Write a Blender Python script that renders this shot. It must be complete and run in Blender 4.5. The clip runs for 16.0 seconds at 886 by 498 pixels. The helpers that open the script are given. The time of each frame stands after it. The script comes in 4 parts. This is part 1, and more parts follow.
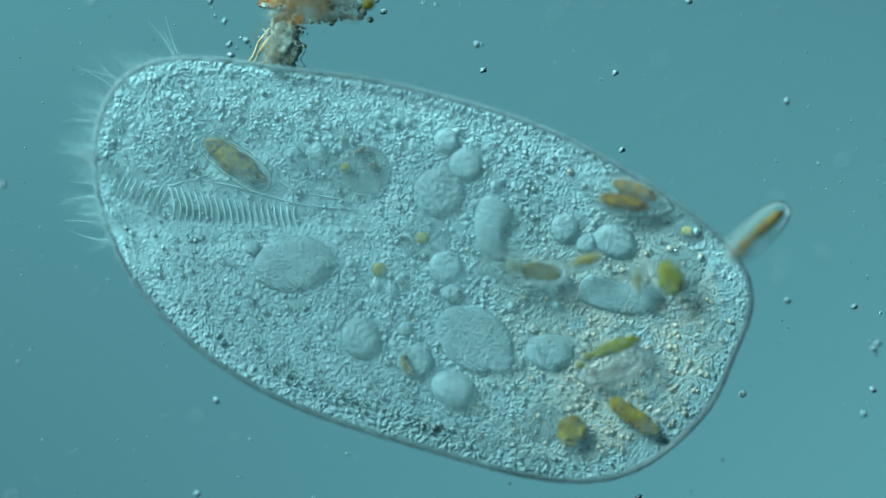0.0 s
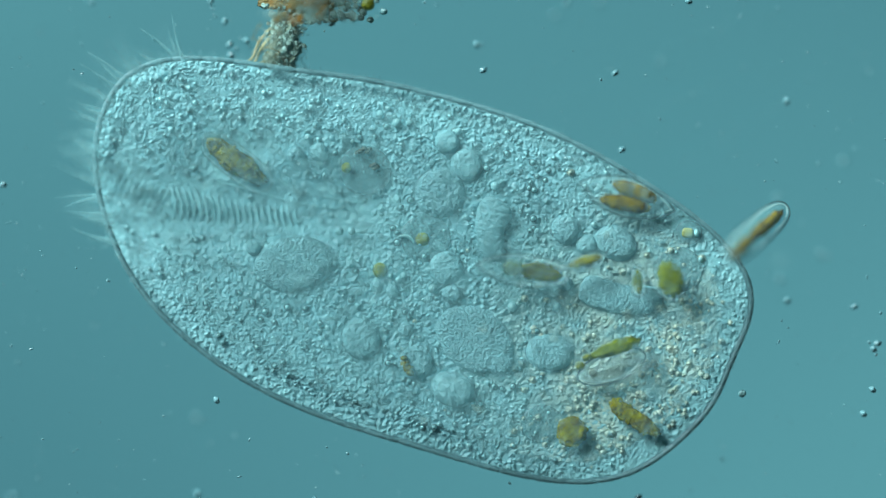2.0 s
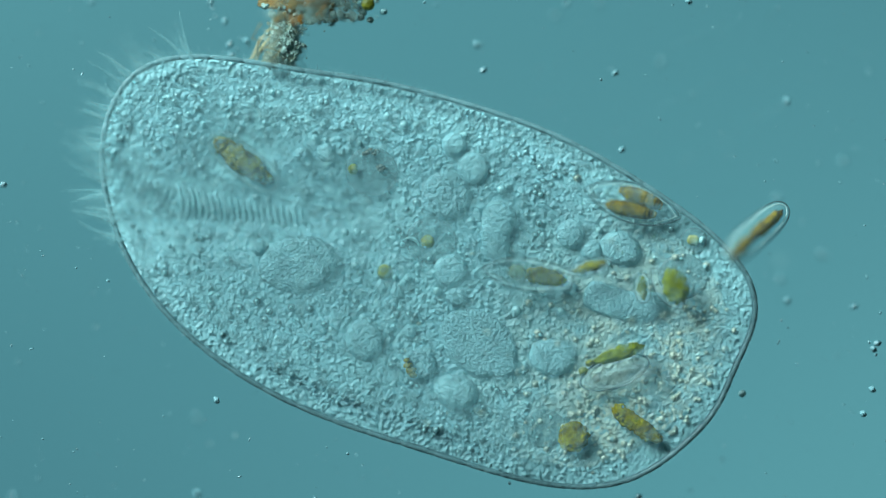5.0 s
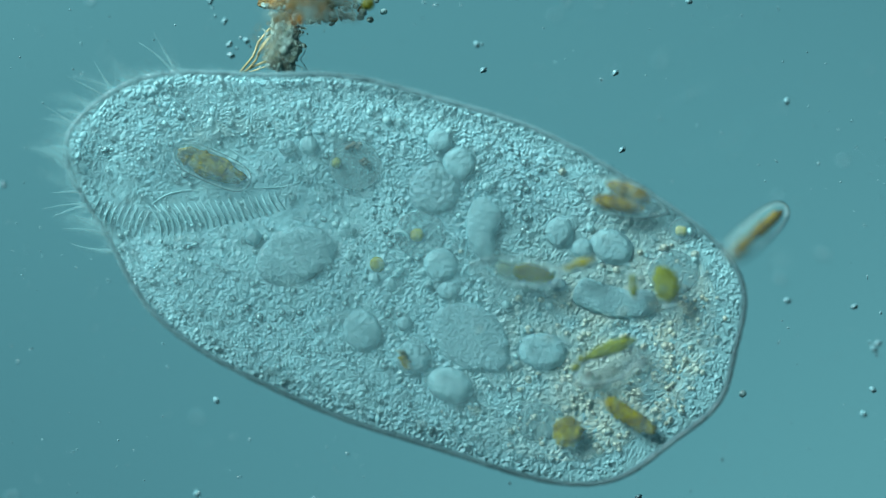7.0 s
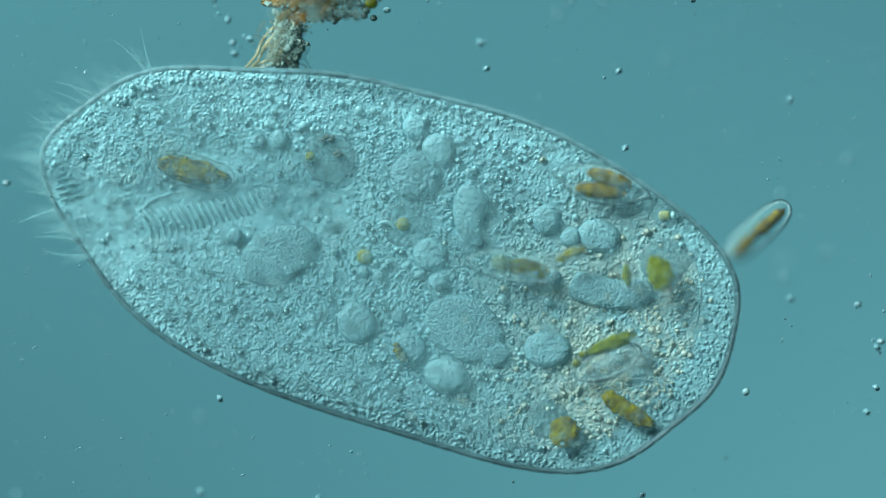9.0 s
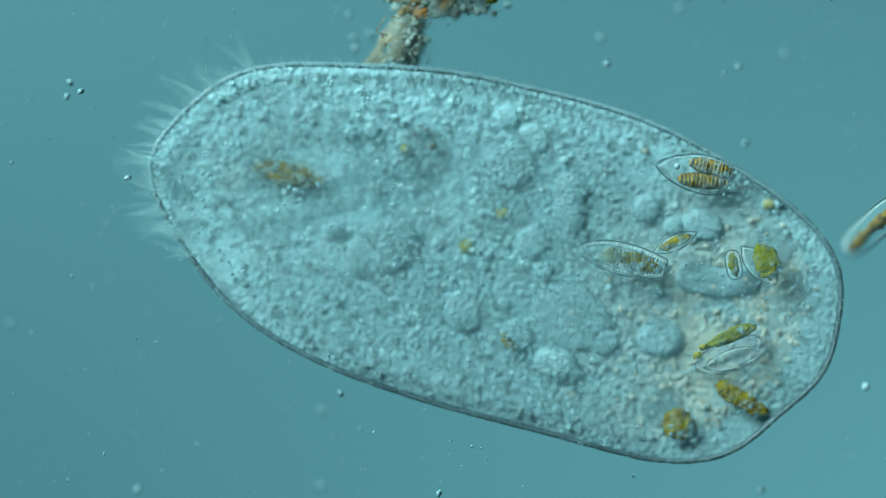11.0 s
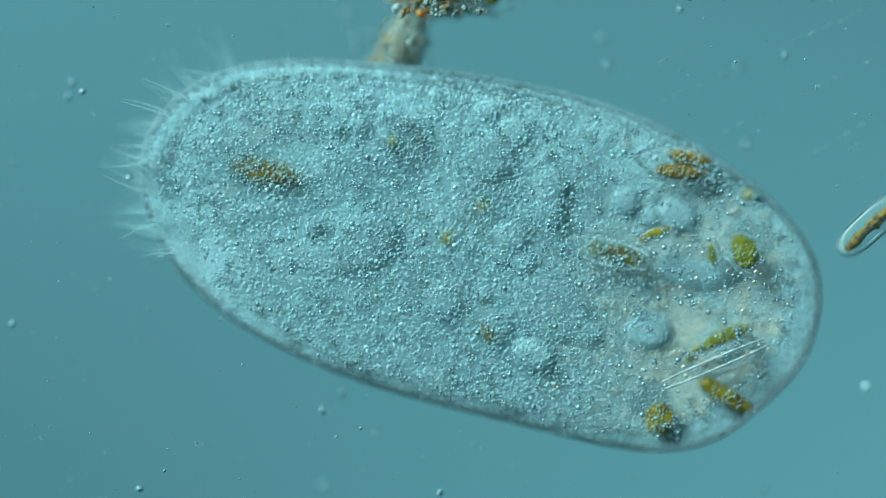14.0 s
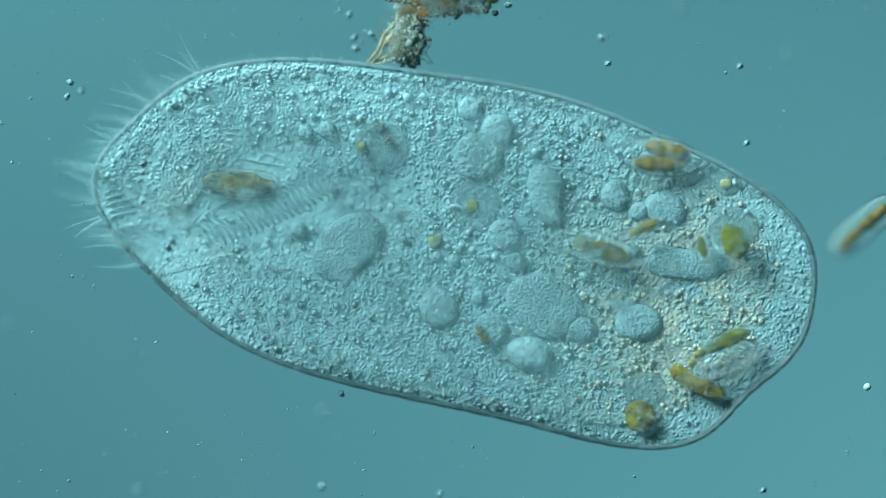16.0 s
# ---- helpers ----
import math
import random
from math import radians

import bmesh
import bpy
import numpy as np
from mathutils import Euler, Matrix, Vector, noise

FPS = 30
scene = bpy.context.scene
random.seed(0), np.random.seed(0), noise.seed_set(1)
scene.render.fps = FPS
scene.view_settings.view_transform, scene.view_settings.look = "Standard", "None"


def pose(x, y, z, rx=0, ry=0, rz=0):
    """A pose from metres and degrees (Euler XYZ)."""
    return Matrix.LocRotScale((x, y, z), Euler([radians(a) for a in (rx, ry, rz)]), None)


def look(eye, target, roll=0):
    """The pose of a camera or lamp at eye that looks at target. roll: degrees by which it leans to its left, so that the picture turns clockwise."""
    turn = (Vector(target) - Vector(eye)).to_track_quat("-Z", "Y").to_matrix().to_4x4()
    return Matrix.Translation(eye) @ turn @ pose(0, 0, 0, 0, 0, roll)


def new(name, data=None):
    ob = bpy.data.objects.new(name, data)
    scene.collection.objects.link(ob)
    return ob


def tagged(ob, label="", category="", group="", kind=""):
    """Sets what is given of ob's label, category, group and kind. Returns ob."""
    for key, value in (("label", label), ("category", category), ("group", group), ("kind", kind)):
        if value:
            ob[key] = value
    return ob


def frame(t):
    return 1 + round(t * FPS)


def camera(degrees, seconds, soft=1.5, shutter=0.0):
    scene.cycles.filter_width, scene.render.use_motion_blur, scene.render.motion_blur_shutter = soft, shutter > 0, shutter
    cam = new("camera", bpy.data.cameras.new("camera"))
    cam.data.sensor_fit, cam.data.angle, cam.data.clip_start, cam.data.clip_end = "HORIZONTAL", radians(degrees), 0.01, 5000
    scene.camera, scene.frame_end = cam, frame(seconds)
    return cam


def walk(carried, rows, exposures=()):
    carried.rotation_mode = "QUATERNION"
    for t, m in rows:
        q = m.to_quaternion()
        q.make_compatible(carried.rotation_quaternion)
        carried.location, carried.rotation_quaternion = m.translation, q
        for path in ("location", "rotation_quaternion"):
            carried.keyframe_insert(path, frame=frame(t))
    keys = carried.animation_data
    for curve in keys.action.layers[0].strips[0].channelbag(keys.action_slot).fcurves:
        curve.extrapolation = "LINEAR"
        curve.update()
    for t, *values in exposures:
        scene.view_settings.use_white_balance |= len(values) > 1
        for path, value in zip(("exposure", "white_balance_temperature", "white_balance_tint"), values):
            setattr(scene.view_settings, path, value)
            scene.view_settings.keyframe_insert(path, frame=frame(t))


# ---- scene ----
# A living ciliate between slide and field lens of a microscope, built at 1 m = 0.1 mm.
U = 0.002          # metres of the model to one step of the plan's grid (0.2 micrometres)
D = 45.0           # working distance of the objective
DEPTH = 0.047      # stop of the objective

cam = camera(2 * math.degrees(math.atan(784 * U / D)), 16.0, soft=1.0)
cam.data.dof.use_dof = True
cam.data.dof.focus_distance = D
cam.data.dof.aperture_fstop = DEPTH

# Stage: seconds, shift of the slide in grid steps (right, down), height of the plane of focus.
STAGE = [
    (0.0, 0, 0, -0.075), (0.5, 0, 0, -0.070), (1.0, 0, 0, -0.060), (1.5, 0, 0, -0.048), (2.0, 0, 0, -0.038),
    (2.5, 0, 0, -0.022), (3.0, 0, 0, 0.062), (3.5, 0, 0, 0.080), (4.0, 0, 0, 0.090), (4.2, 0, 0, 0.062), (4.8, 0, 0, -0.010), (5.6, 0, 0, -0.060),
    (6.3, 0, 0, -0.070), (6.5, 0, 0, -0.075), (7.0, 0, 0, -0.071), (7.5, 0, 0, -0.067), (8.0, 0, 0, -0.058),
    (8.5, 0, -2, -0.050), (9.0, 6, -3, -0.046), (9.5, 15, -3, -0.046), (10.0, 93, -14, -0.044), (10.2, 139, -14, -0.040),
    (10.5, 196, -13, -0.025), (10.9, 219, -12, 0.010), (12.3, 221, -12, 0.066), (12.5, 221, -12, 0.068),
    (13.0, 221, -12, 0.076), (13.5, 221, -12, 0.084), (14.0, 221, -12, 0.090), (14.5, 221, -12, 0.091),
    (15.0, 221, -12, 0.088), (15.2, 221, -12, 0.060), (15.5, 221, -12, -0.038), (16.0, 221, -12, -0.048)]
walk(cam, [(t, pose(-sx * U, sy * U, D + f)) for t, sx, sy, f in STAGE])

# ---- light: the lamp's oblique beam, and the glowing field below the slide ----
world = bpy.data.worlds.new("room")
scene.world = world
world.use_nodes = True
world.node_tree.nodes["Background"].inputs["Color"].default_value = (0.55, 0.92, 1.0, 1)
world.node_tree.nodes["Background"].inputs["Strength"].default_value = 0.048

sun = new("microscope_lamp", bpy.data.lights.new("microscope_lamp", "SUN"))
sun.data.energy, sun.data.angle, sun.data.color = 11.4, radians(30), (0.97, 1.0, 0.985)
sun.matrix_world = look((-3.2, 3.2, 2.35), (0, 0, 0))
scene.view_settings.exposure = 0.0


# ---- materials ----
def mat(name, base, second=None, rough=0.5, see=0.0, grain=120.0, patch=12.0, bump=0.0, dist=0.004, third=None, spec=0.3, stain=None, fade=None, patchy=None):
    """Two-scale mottled surface; see: the part of light that passes straight through; bump: relief of the grain."""
    m = bpy.data.materials.new(name)
    m.use_nodes = True
    nt = m.node_tree
    n, l = nt.nodes, nt.links
    b = n["Principled BSDF"]
    b.inputs["Roughness"].default_value = rough
    b.inputs["Specular IOR Level"].default_value = spec
    co = n.new("ShaderNodeTexCoord")
    fine, wide = n.new("ShaderNodeTexNoise"), n.new("ShaderNodeTexNoise")
    for tex, scale, detail in ((fine, grain, 3), (wide, patch, 2)):
        tex.inputs["Scale"].default_value, tex.inputs["Detail"].default_value = scale, detail
        l.new(co.outputs["Object"], tex.inputs["Vector"])
    second = second or tuple(c * 0.78 for c in base)
    ramp = n.new("ShaderNodeValToRGB")
    ramp.color_ramp.elements[0].position, ramp.color_ramp.elements[1].position = 0.35, 0.65
    ramp.color_ramp.elements[0].color, ramp.color_ramp.elements[1].color = (*second, 1), (*base, 1)
    l.new(fine.outputs["Fac"], ramp.inputs["Fac"])
    mix = n.new("ShaderNodeMixRGB")
    mix.inputs["Color2"].default_value = (*(third or tuple(c * 0.9 for c in base)), 1)
    sharp = n.new("ShaderNodeMapRange")
    sharp.inputs["From Min"].default_value, sharp.inputs["From Max"].default_value = 0.42, 0.68
    l.new(wide.outputs["Fac"], sharp.inputs["Value"])
    l.new(sharp.outputs["Result"], mix.inputs["Fac"])
    l.new(ramp.outputs["Color"], mix.inputs["Color1"])
    l.new(mix.outputs["Color"], b.inputs["Base Color"])
    if stain:
        far, near, tone = n.new("ShaderNodeVectorMath"), n.new("ShaderNodeMapRange"), n.new("ShaderNodeMixRGB")
        far.operation = "DISTANCE"
        far.inputs[1].default_value = stain[0]
        near.inputs["From Min"].default_value, near.inputs["From Max"].default_value = stain[1], stain[1] * 0.3
        near.inputs["To Max"].default_value = 0.75
        tone.inputs["Color2"].default_value = (*stain[2], 1)
        l.new(co.outputs["Object"], far.inputs[0])
        l.new(far.outputs["Value"], near.inputs["Value"])
        spread, uneven = n.new("ShaderNodeTexNoise"), n.new("ShaderNodeMapRange")
        spread.inputs["Scale"].default_value, spread.inputs["Detail"].default_value = 9.0, 3
        uneven.inputs["From Min"].default_value, uneven.inputs["From Max"].default_value = 0.28, 0.62
        share = n.new("ShaderNodeMath")
        share.operation = "MULTIPLY"
        l.new(co.outputs["Object"], spread.inputs["Vector"])
        l.new(spread.outputs["Fac"], uneven.inputs["Value"])
        l.new(near.outputs["Result"], share.inputs[0])
        l.new(uneven.outputs["Result"], share.inputs[1])
        l.new(share.outputs["Value"], tone.inputs["Fac"])
        l.new(mix.outputs["Color"], tone.inputs["Color1"])
        l.new(tone.outputs["Color"], b.inputs["Base Color"])
    if bump:
        bp = n.new("ShaderNodeBump")
        bp.inputs["Strength"].default_value, bp.inputs["Distance"].default_value = bump, dist
        l.new(fine.outputs["Fac"], bp.inputs["Height"])
        l.new(bp.outputs["Normal"], b.inputs["Normal"])
    if see:
        clear, join = n.new("ShaderNodeBsdfTransparent"), n.new("ShaderNodeMixShader")
        join.inputs["Fac"].default_value = 1 - see
        if patchy:
            dense, thin, body, sep = n.new("ShaderNodeMapRange"), n.new("ShaderNodeMapRange"), n.new("ShaderNodeMath"), n.new("ShaderNodeSeparateXYZ")
            dense.inputs["From Min"].default_value, dense.inputs["From Max"].default_value = 0.40, 0.60
            dense.inputs["To Min"].default_value, dense.inputs["To Max"].default_value = patchy
            l.new(fine.outputs["Fac"], dense.inputs["Value"])
            l.new(dense.outputs["Result"], join.inputs["Fac"])
            if fade:
                thin.inputs["From Min"].default_value, thin.inputs["From Max"].default_value = fade[0], fade[1]
                thin.inputs["To Min"].default_value, thin.inputs["To Max"].default_value = 1.0, fade[2]
                body.operation = "MULTIPLY"
                l.new(co.outputs["Object"], sep.inputs["Vector"])
                l.new(sep.outputs["X"], thin.inputs["Value"])
                l.new(thin.outputs["Result"], body.inputs[0])
                l.new(dense.outputs["Result"], body.inputs[1])
                l.new(body.outputs["Value"], join.inputs["Fac"])
        l.new(clear.outputs["BSDF"], join.inputs[1])
        l.new(b.outputs["BSDF"], join.inputs[2])
        l.new(join.outputs["Shader"], n["Material Output"].inputs["Surface"])
    return m


CYTO = (0.155, 0.405, 0.452)
M_SHELL = mat("pellicle", (0.178, 0.455, 0.50), (0.158, 0.42, 0.465), see=0.75, grain=52, patch=8, spec=0.1, fade=(0.12, 0.60, 0.42), patchy=(0.06, 0.44))
M_SKIN = mat("border_skin", (0.165, 0.425, 0.47), (0.145, 0.385, 0.43), see=0.84, grain=52, patch=8, spec=0.1, patchy=(0.0, 0.36))
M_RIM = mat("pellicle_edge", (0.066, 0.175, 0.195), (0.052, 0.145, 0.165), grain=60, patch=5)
M_RIMSHADE = mat("rim_shade", (0.065, 0.185, 0.215), (0.045, 0.14, 0.17), grain=60)
M_ENDO = mat("endoplasm", CYTO, (0.143, 0.38, 0.432), grain=110, patch=4, third=(0.172, 0.435, 0.472), rough=0.45, stain=((0.70, -0.44, -0.07), 0.70, (0.325, 0.455, 0.36)))
M_VAC = mat("vacuole", (0.166, 0.42, 0.462), (0.142, 0.372, 0.415), rough=0.45, grain=80, patch=20, bump=1.0, dist=0.010)
M_BRIGHT = mat("bright_vacuole", (0.20, 0.475, 0.515), (0.17, 0.425, 0.465), rough=0.4, grain=60, patch=14, bump=1.0, dist=0.014)
M_GRAINY = mat("grainy_vacuole", (0.158, 0.40, 0.445), (0.12, 0.325, 0.37), rough=0.4, grain=52, patch=14, bump=1.0, dist=0.024)
M_NUC = mat("nucleus", (0.156, 0.40, 0.445), (0.132, 0.35, 0.395), rough=0.5, grain=95, patch=14, bump=1.0, dist=0.015)
M_CLEAR = mat("clear_vacuole", (0.120, 0.305, 0.33), (0.112, 0.29, 0.315), rough=0.4, see=0.6, grain=60, patch=6, bump=0.6, dist=0.004)
M_DROP = mat("droplet", (0.24, 0.54, 0.57), (0.21, 0.49, 0.52), rough=0.25, grain=60, spec=0.4)
M_GRAIN = mat("skin_granule", (0.195, 0.475, 0.51), (0.165, 0.42, 0.46), rough=0.3, grain=60, spec=0.25)
M_DOT = mat("granule", (0.115, 0.305, 0.34), (0.085, 0.245, 0.285), rough=0.35, grain=20, spec=0.25)
M_PLASM = mat("lumpy_plasm", (0.15, 0.375, 0.42), (0.13, 0.34, 0.38), rough=0.5, grain=40, spec=0.15)
M_GOLD = mat("golden_chloroplast", (0.35, 0.285, 0.0), (0.08, 0.062, 0.0), rough=0.45, grain=42, patch=24, bump=0.7, dist=0.012, third=(0.034, 0.025, 0.0), spec=0.03)
M_DULLGOLD = mat("dull_golden_chloroplast", (0.215, 0.215, 0.0), (0.08, 0.078, 0.0), rough=0.5, grain=45, patch=26, bump=0.7, dist=0.010, third=(0.034, 0.029, 0.0), spec=0.03)
M_OLIVE = mat("olive_chloroplast", (0.245, 0.275, 0.0), (0.10, 0.108, 0.0), spec=0.03, rough=0.5, grain=60, patch=25, bump=0.7, dist=0.012, third=(0.07, 0.06, 0.0))
M_GREEN = mat("green_chloroplast", (0.128, 0.188, 0.0075), (0.0638, 0.101, 0.0075), spec=0.03, rough=0.5, grain=60, patch=25, bump=0.6, dist=0.01)
M_YELLOW = mat("yellow_inclusion", (0.19, 0.26, 0.04), (0.10, 0.135, 0.015), spec=0.1, rough=0.4, grain=70)
M_CRYSTAL = mat("pale_crystal", (0.27, 0.36, 0.16), (0.17, 0.23, 0.06), rough=0.3, grain=40)
M_BROWN = mat("brown_residue", (0.10, 0.14, 0.08), (0.06, 0.085, 0.05), rough=0.6, grain=70, bump=0.4, dist=0.006)
M_BROWNALGA = mat("brown_chloroplast", (0.075, 0.055, 0.0), (0.022, 0.015, 0.0), rough=0.5, grain=48, patch=34, bump=0.8, dist=0.012, third=(0.17, 0.145, 0.0), spec=0.03)
M_RIB = mat("rib", (0.10, 0.115, 0.01), (0.065, 0.07, 0.005), rough=0.5, grain=60, spec=0.05)
M_SPOT = mat("dark_speck", (0.07, 0.10, 0.08), (0.04, 0.06, 0.05), rough=0.5, grain=80)
M_RESIDUE = mat("residue", (0.36, 0.50, 0.40), (0.31, 0.45, 0.36), rough=0.4, grain=15)
M_OUTER = mat("outer_shell", (0.25, 0.50, 0.48), (0.21, 0.44, 0.43), rough=0.35, see=0.87, grain=50, spec=0.1)
M_FAINT = mat("faint_silica", (0.20, 0.42, 0.42), see=0.975, grain=60, spec=0.05)
M_TAN = mat("tan_granule", (0.38, 0.55, 0.47), (0.33, 0.50, 0.42), rough=0.4, grain=12)
# Dark tones that paint the shaded outlines of granules and vacuoles.
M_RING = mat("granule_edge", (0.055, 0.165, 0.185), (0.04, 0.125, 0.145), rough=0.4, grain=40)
M_TEALRING = mat("plasm_edge_shade", (0.11, 0.30, 0.34), (0.085, 0.245, 0.28), rough=0.4, grain=40)
M_TANRING = mat("tan_edge_shade", (0.26, 0.38, 0.31), (0.20, 0.31, 0.25), rough=0.4, grain=40)
# Bright tone that paints glints on shells and beads.
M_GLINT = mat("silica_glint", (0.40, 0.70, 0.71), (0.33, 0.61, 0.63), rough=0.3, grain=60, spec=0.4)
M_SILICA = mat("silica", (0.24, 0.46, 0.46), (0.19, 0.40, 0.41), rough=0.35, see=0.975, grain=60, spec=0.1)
M_SILICA_LINE = mat("silica_dark_line", (0.06, 0.145, 0.16), (0.035, 0.095, 0.105), rough=0.3, grain=60, spec=0.2)
M_CILIA = mat("cilia", (0.22, 0.52, 0.55), (0.15, 0.42, 0.46), rough=0.4, see=0.72, grain=50)
M_MEMB = mat("membranelle", (0.175, 0.44, 0.475), (0.155, 0.40, 0.44), rough=0.5, grain=60)
M_DEBRIS = mat("detritus", (0.145, 0.142, 0.0495), (0.0792, 0.0759, 0.0264), rough=0.7, grain=40, patch=9, bump=0.6, dist=0.01, third=(0.132, 0.172, 0.106))
M_PALE = mat("pale_detritus", (0.15, 0.3, 0.285), (0.105, 0.225, 0.21), rough=0.6, grain=60, patch=15, bump=0.6, dist=0.01)
M_RUST = mat("rusty_detritus", (0.225, 0.143, 0.0225), (0.112, 0.0675, 0.0112), rough=0.7, grain=50, patch=15, bump=0.5, dist=0.01)
M_STRAND = mat("strand", (0.272, 0.312, 0.16), (0.176, 0.208, 0.096), rough=0.35, grain=40)
M_SLIME = mat("slime", (0.15, 0.25, 0.20), (0.12, 0.21, 0.17), rough=0.4, see=0.72, grain=20)
M_NECK = mat("neck_matrix", (0.16, 0.336, 0.32), (0.104, 0.224, 0.208), rough=0.5, grain=95, patch=22, bump=1.0, dist=0.014, third=(0.168, 0.28, 0.216))
M_MATRIX = mat("matrix", (0.139, 0.135, 0.0528), (0.0792, 0.0759, 0.0264), rough=0.6, grain=100, patch=18, bump=1.0, dist=0.014, third=(0.178, 0.112, 0.0198))
M_SPECK = mat("speck", (0.10, 0.26, 0.29), (0.06, 0.18, 0.21), rough=0.3, grain=60, spec=0.4)


def field_material():
    """The lit field, uneven light painted in: a little brighter towards two opposite corners."""
    m = bpy.data.materials.new("lit_field")
    m.use_nodes = True
    n, l = m.node_tree.nodes, m.node_tree.links
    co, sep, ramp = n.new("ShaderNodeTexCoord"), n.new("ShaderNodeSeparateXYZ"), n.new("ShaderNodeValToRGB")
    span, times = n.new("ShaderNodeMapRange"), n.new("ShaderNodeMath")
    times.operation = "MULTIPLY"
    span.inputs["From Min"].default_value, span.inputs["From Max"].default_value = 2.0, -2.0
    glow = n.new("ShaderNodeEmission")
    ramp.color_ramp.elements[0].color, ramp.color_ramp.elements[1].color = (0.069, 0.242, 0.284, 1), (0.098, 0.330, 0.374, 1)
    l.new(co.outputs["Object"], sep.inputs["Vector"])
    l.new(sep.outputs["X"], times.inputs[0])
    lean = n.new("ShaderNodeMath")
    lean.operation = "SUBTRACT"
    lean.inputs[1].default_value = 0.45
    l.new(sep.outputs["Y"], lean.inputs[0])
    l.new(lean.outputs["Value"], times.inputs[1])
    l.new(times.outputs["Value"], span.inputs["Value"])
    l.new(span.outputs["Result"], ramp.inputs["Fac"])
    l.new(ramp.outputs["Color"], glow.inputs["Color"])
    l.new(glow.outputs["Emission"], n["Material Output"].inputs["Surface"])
    return m


def glass_material():
    m = bpy.data.materials.new("slide_glass")
    m.use_nodes = True
    b = m.node_tree.nodes["Principled BSDF"]
    b.inputs["Base Color"].default_value = (1, 1, 1, 1)
    b.inputs["Roughness"].default_value, b.inputs["Transmission Weight"].default_value, b.inputs["IOR"].default_value = 0.0, 1.0, 1.12
    return m


# ---- small mesh tools ----
rng = random.Random(7)


def P(x, y, z=0.0):
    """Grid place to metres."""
    return Vector(((x - 784) * U, (441 - y) * U, z))


def mesh_object(name, verts, faces, material, parent=None, label="", smooth=True):
    me = bpy.data.meshes.new(name)
    me.from_pydata([tuple(v) for v in verts], [], faces)
    if smooth:
        me.polygons.foreach_set("use_smooth", [True] * len(me.polygons))
    me.materials.append(material)
    ob = new(name, me)
    ob.parent = parent
    return tagged(ob, label)


def thing(name, label, category, group="", kind="", at=(0, 0, 0)):
    e = new(name)
    e.location = at
    e.empty_display_size = 0.05
    return tagged(e, label, category, group, kind)


def ico(level):
    bm = bmesh.new()
    bmesh.ops.create_icosphere(bm, subdivisions=level, radius=1)
    bm.verts.ensure_lookup_table()
    v, f = np.array([p.co[:] for p in bm.verts]), [tuple(q.index for q in p.verts) for p in bm.faces]
    bm.free()
    return v, f


ICO = {k: ico(k) for k in (1, 2, 3, 4)}


def blob(rx, ry, rz, lumps=0.06, sharp=1.0, level=4, seed=0, scale=1.4):
    """A flattened, slightly uneven body; sharp below 1 squares its profile (flat top, steep rim)."""
    v, f = ICO[level]
    h = np.hypot(v[:, 0], v[:, 1])
    out = []
    for p, hh in zip(v, h):
        k = 1 + lumps * noise.noise(Vector(p) * scale + Vector((seed * 3.1, seed * 1.7, 0)))
        flat = hh ** sharp / max(hh, 1e-6) if hh > 1e-6 else 1.0
        flat = min(flat, 1 / max(hh, 1e-6))
        out.append((p[0] * rx * k * flat, p[1] * ry * k * flat, p[2] * rz * k))
    return out, f


def tube(path, radii, sides=8, flat=1.0, closed=False):
    """A round or flattened tube along a path of points."""
    verts, faces, n = [], [], len(path)
    for i, p in enumerate(path):
        a, b = path[(i - 1) % n if closed else max(i - 1, 0)], path[(i + 1) % n if closed else min(i + 1, n - 1)]
        t = (Vector(b) - Vector(a)).normalized()
        s = t.cross(Vector((0, 0, 1)))
        s = s.normalized() if s.length > 1e-6 else Vector((1, 0, 0))
        u = s.cross(t)
        r = radii[i] if hasattr(radii, "__len__") else radii
        for k in range(sides):
            w = 2 * math.pi * k / sides
            verts.append(Vector(p) + s * r * math.cos(w) + u * r * flat * math.sin(w))
    for i in range(n if closed else n - 1):
        for k in range(sides):
            a, b = i * sides + k, i * sides + (k + 1) % sides
            c, d = ((i + 1) % n) * sides + (k + 1) % sides, ((i + 1) % n) * sides + k
            faces.append((a, b, c, d))
    if not closed:
        faces += [tuple(range(sides))[::-1], tuple(range((n - 1) * sides, n * sides))]
    return verts, faces


def joined(pieces):
    verts, faces = [], []
    for v, f in pieces:
        o = len(verts)
        verts += [tuple(p) for p in v]
        faces += [tuple(i + o for i in q) for q in f]
    return verts, faces


def placed(shape, x, y, z, ang=0.0, pitch=0.0):
    m = Matrix.Translation(P(x, y, z)) @ Euler((0, radians(pitch), radians(ang))).to_matrix().to_4x4()
    return [m @ Vector(p) for p in shape[0]], shape[1]


def part(name, shape, material, parent, x, y, z, ang=0.0, pitch=0.0, label=""):
    """One mesh object under a thing, with its own origin at a grid place."""
    ob = mesh_object(name, shape[0], shape[1], material, parent, label)
    ob.matrix_basis = Matrix.Translation(P(x, y, z)) @ Euler((0, radians(pitch), radians(ang))).to_matrix().to_4x4()
    return ob


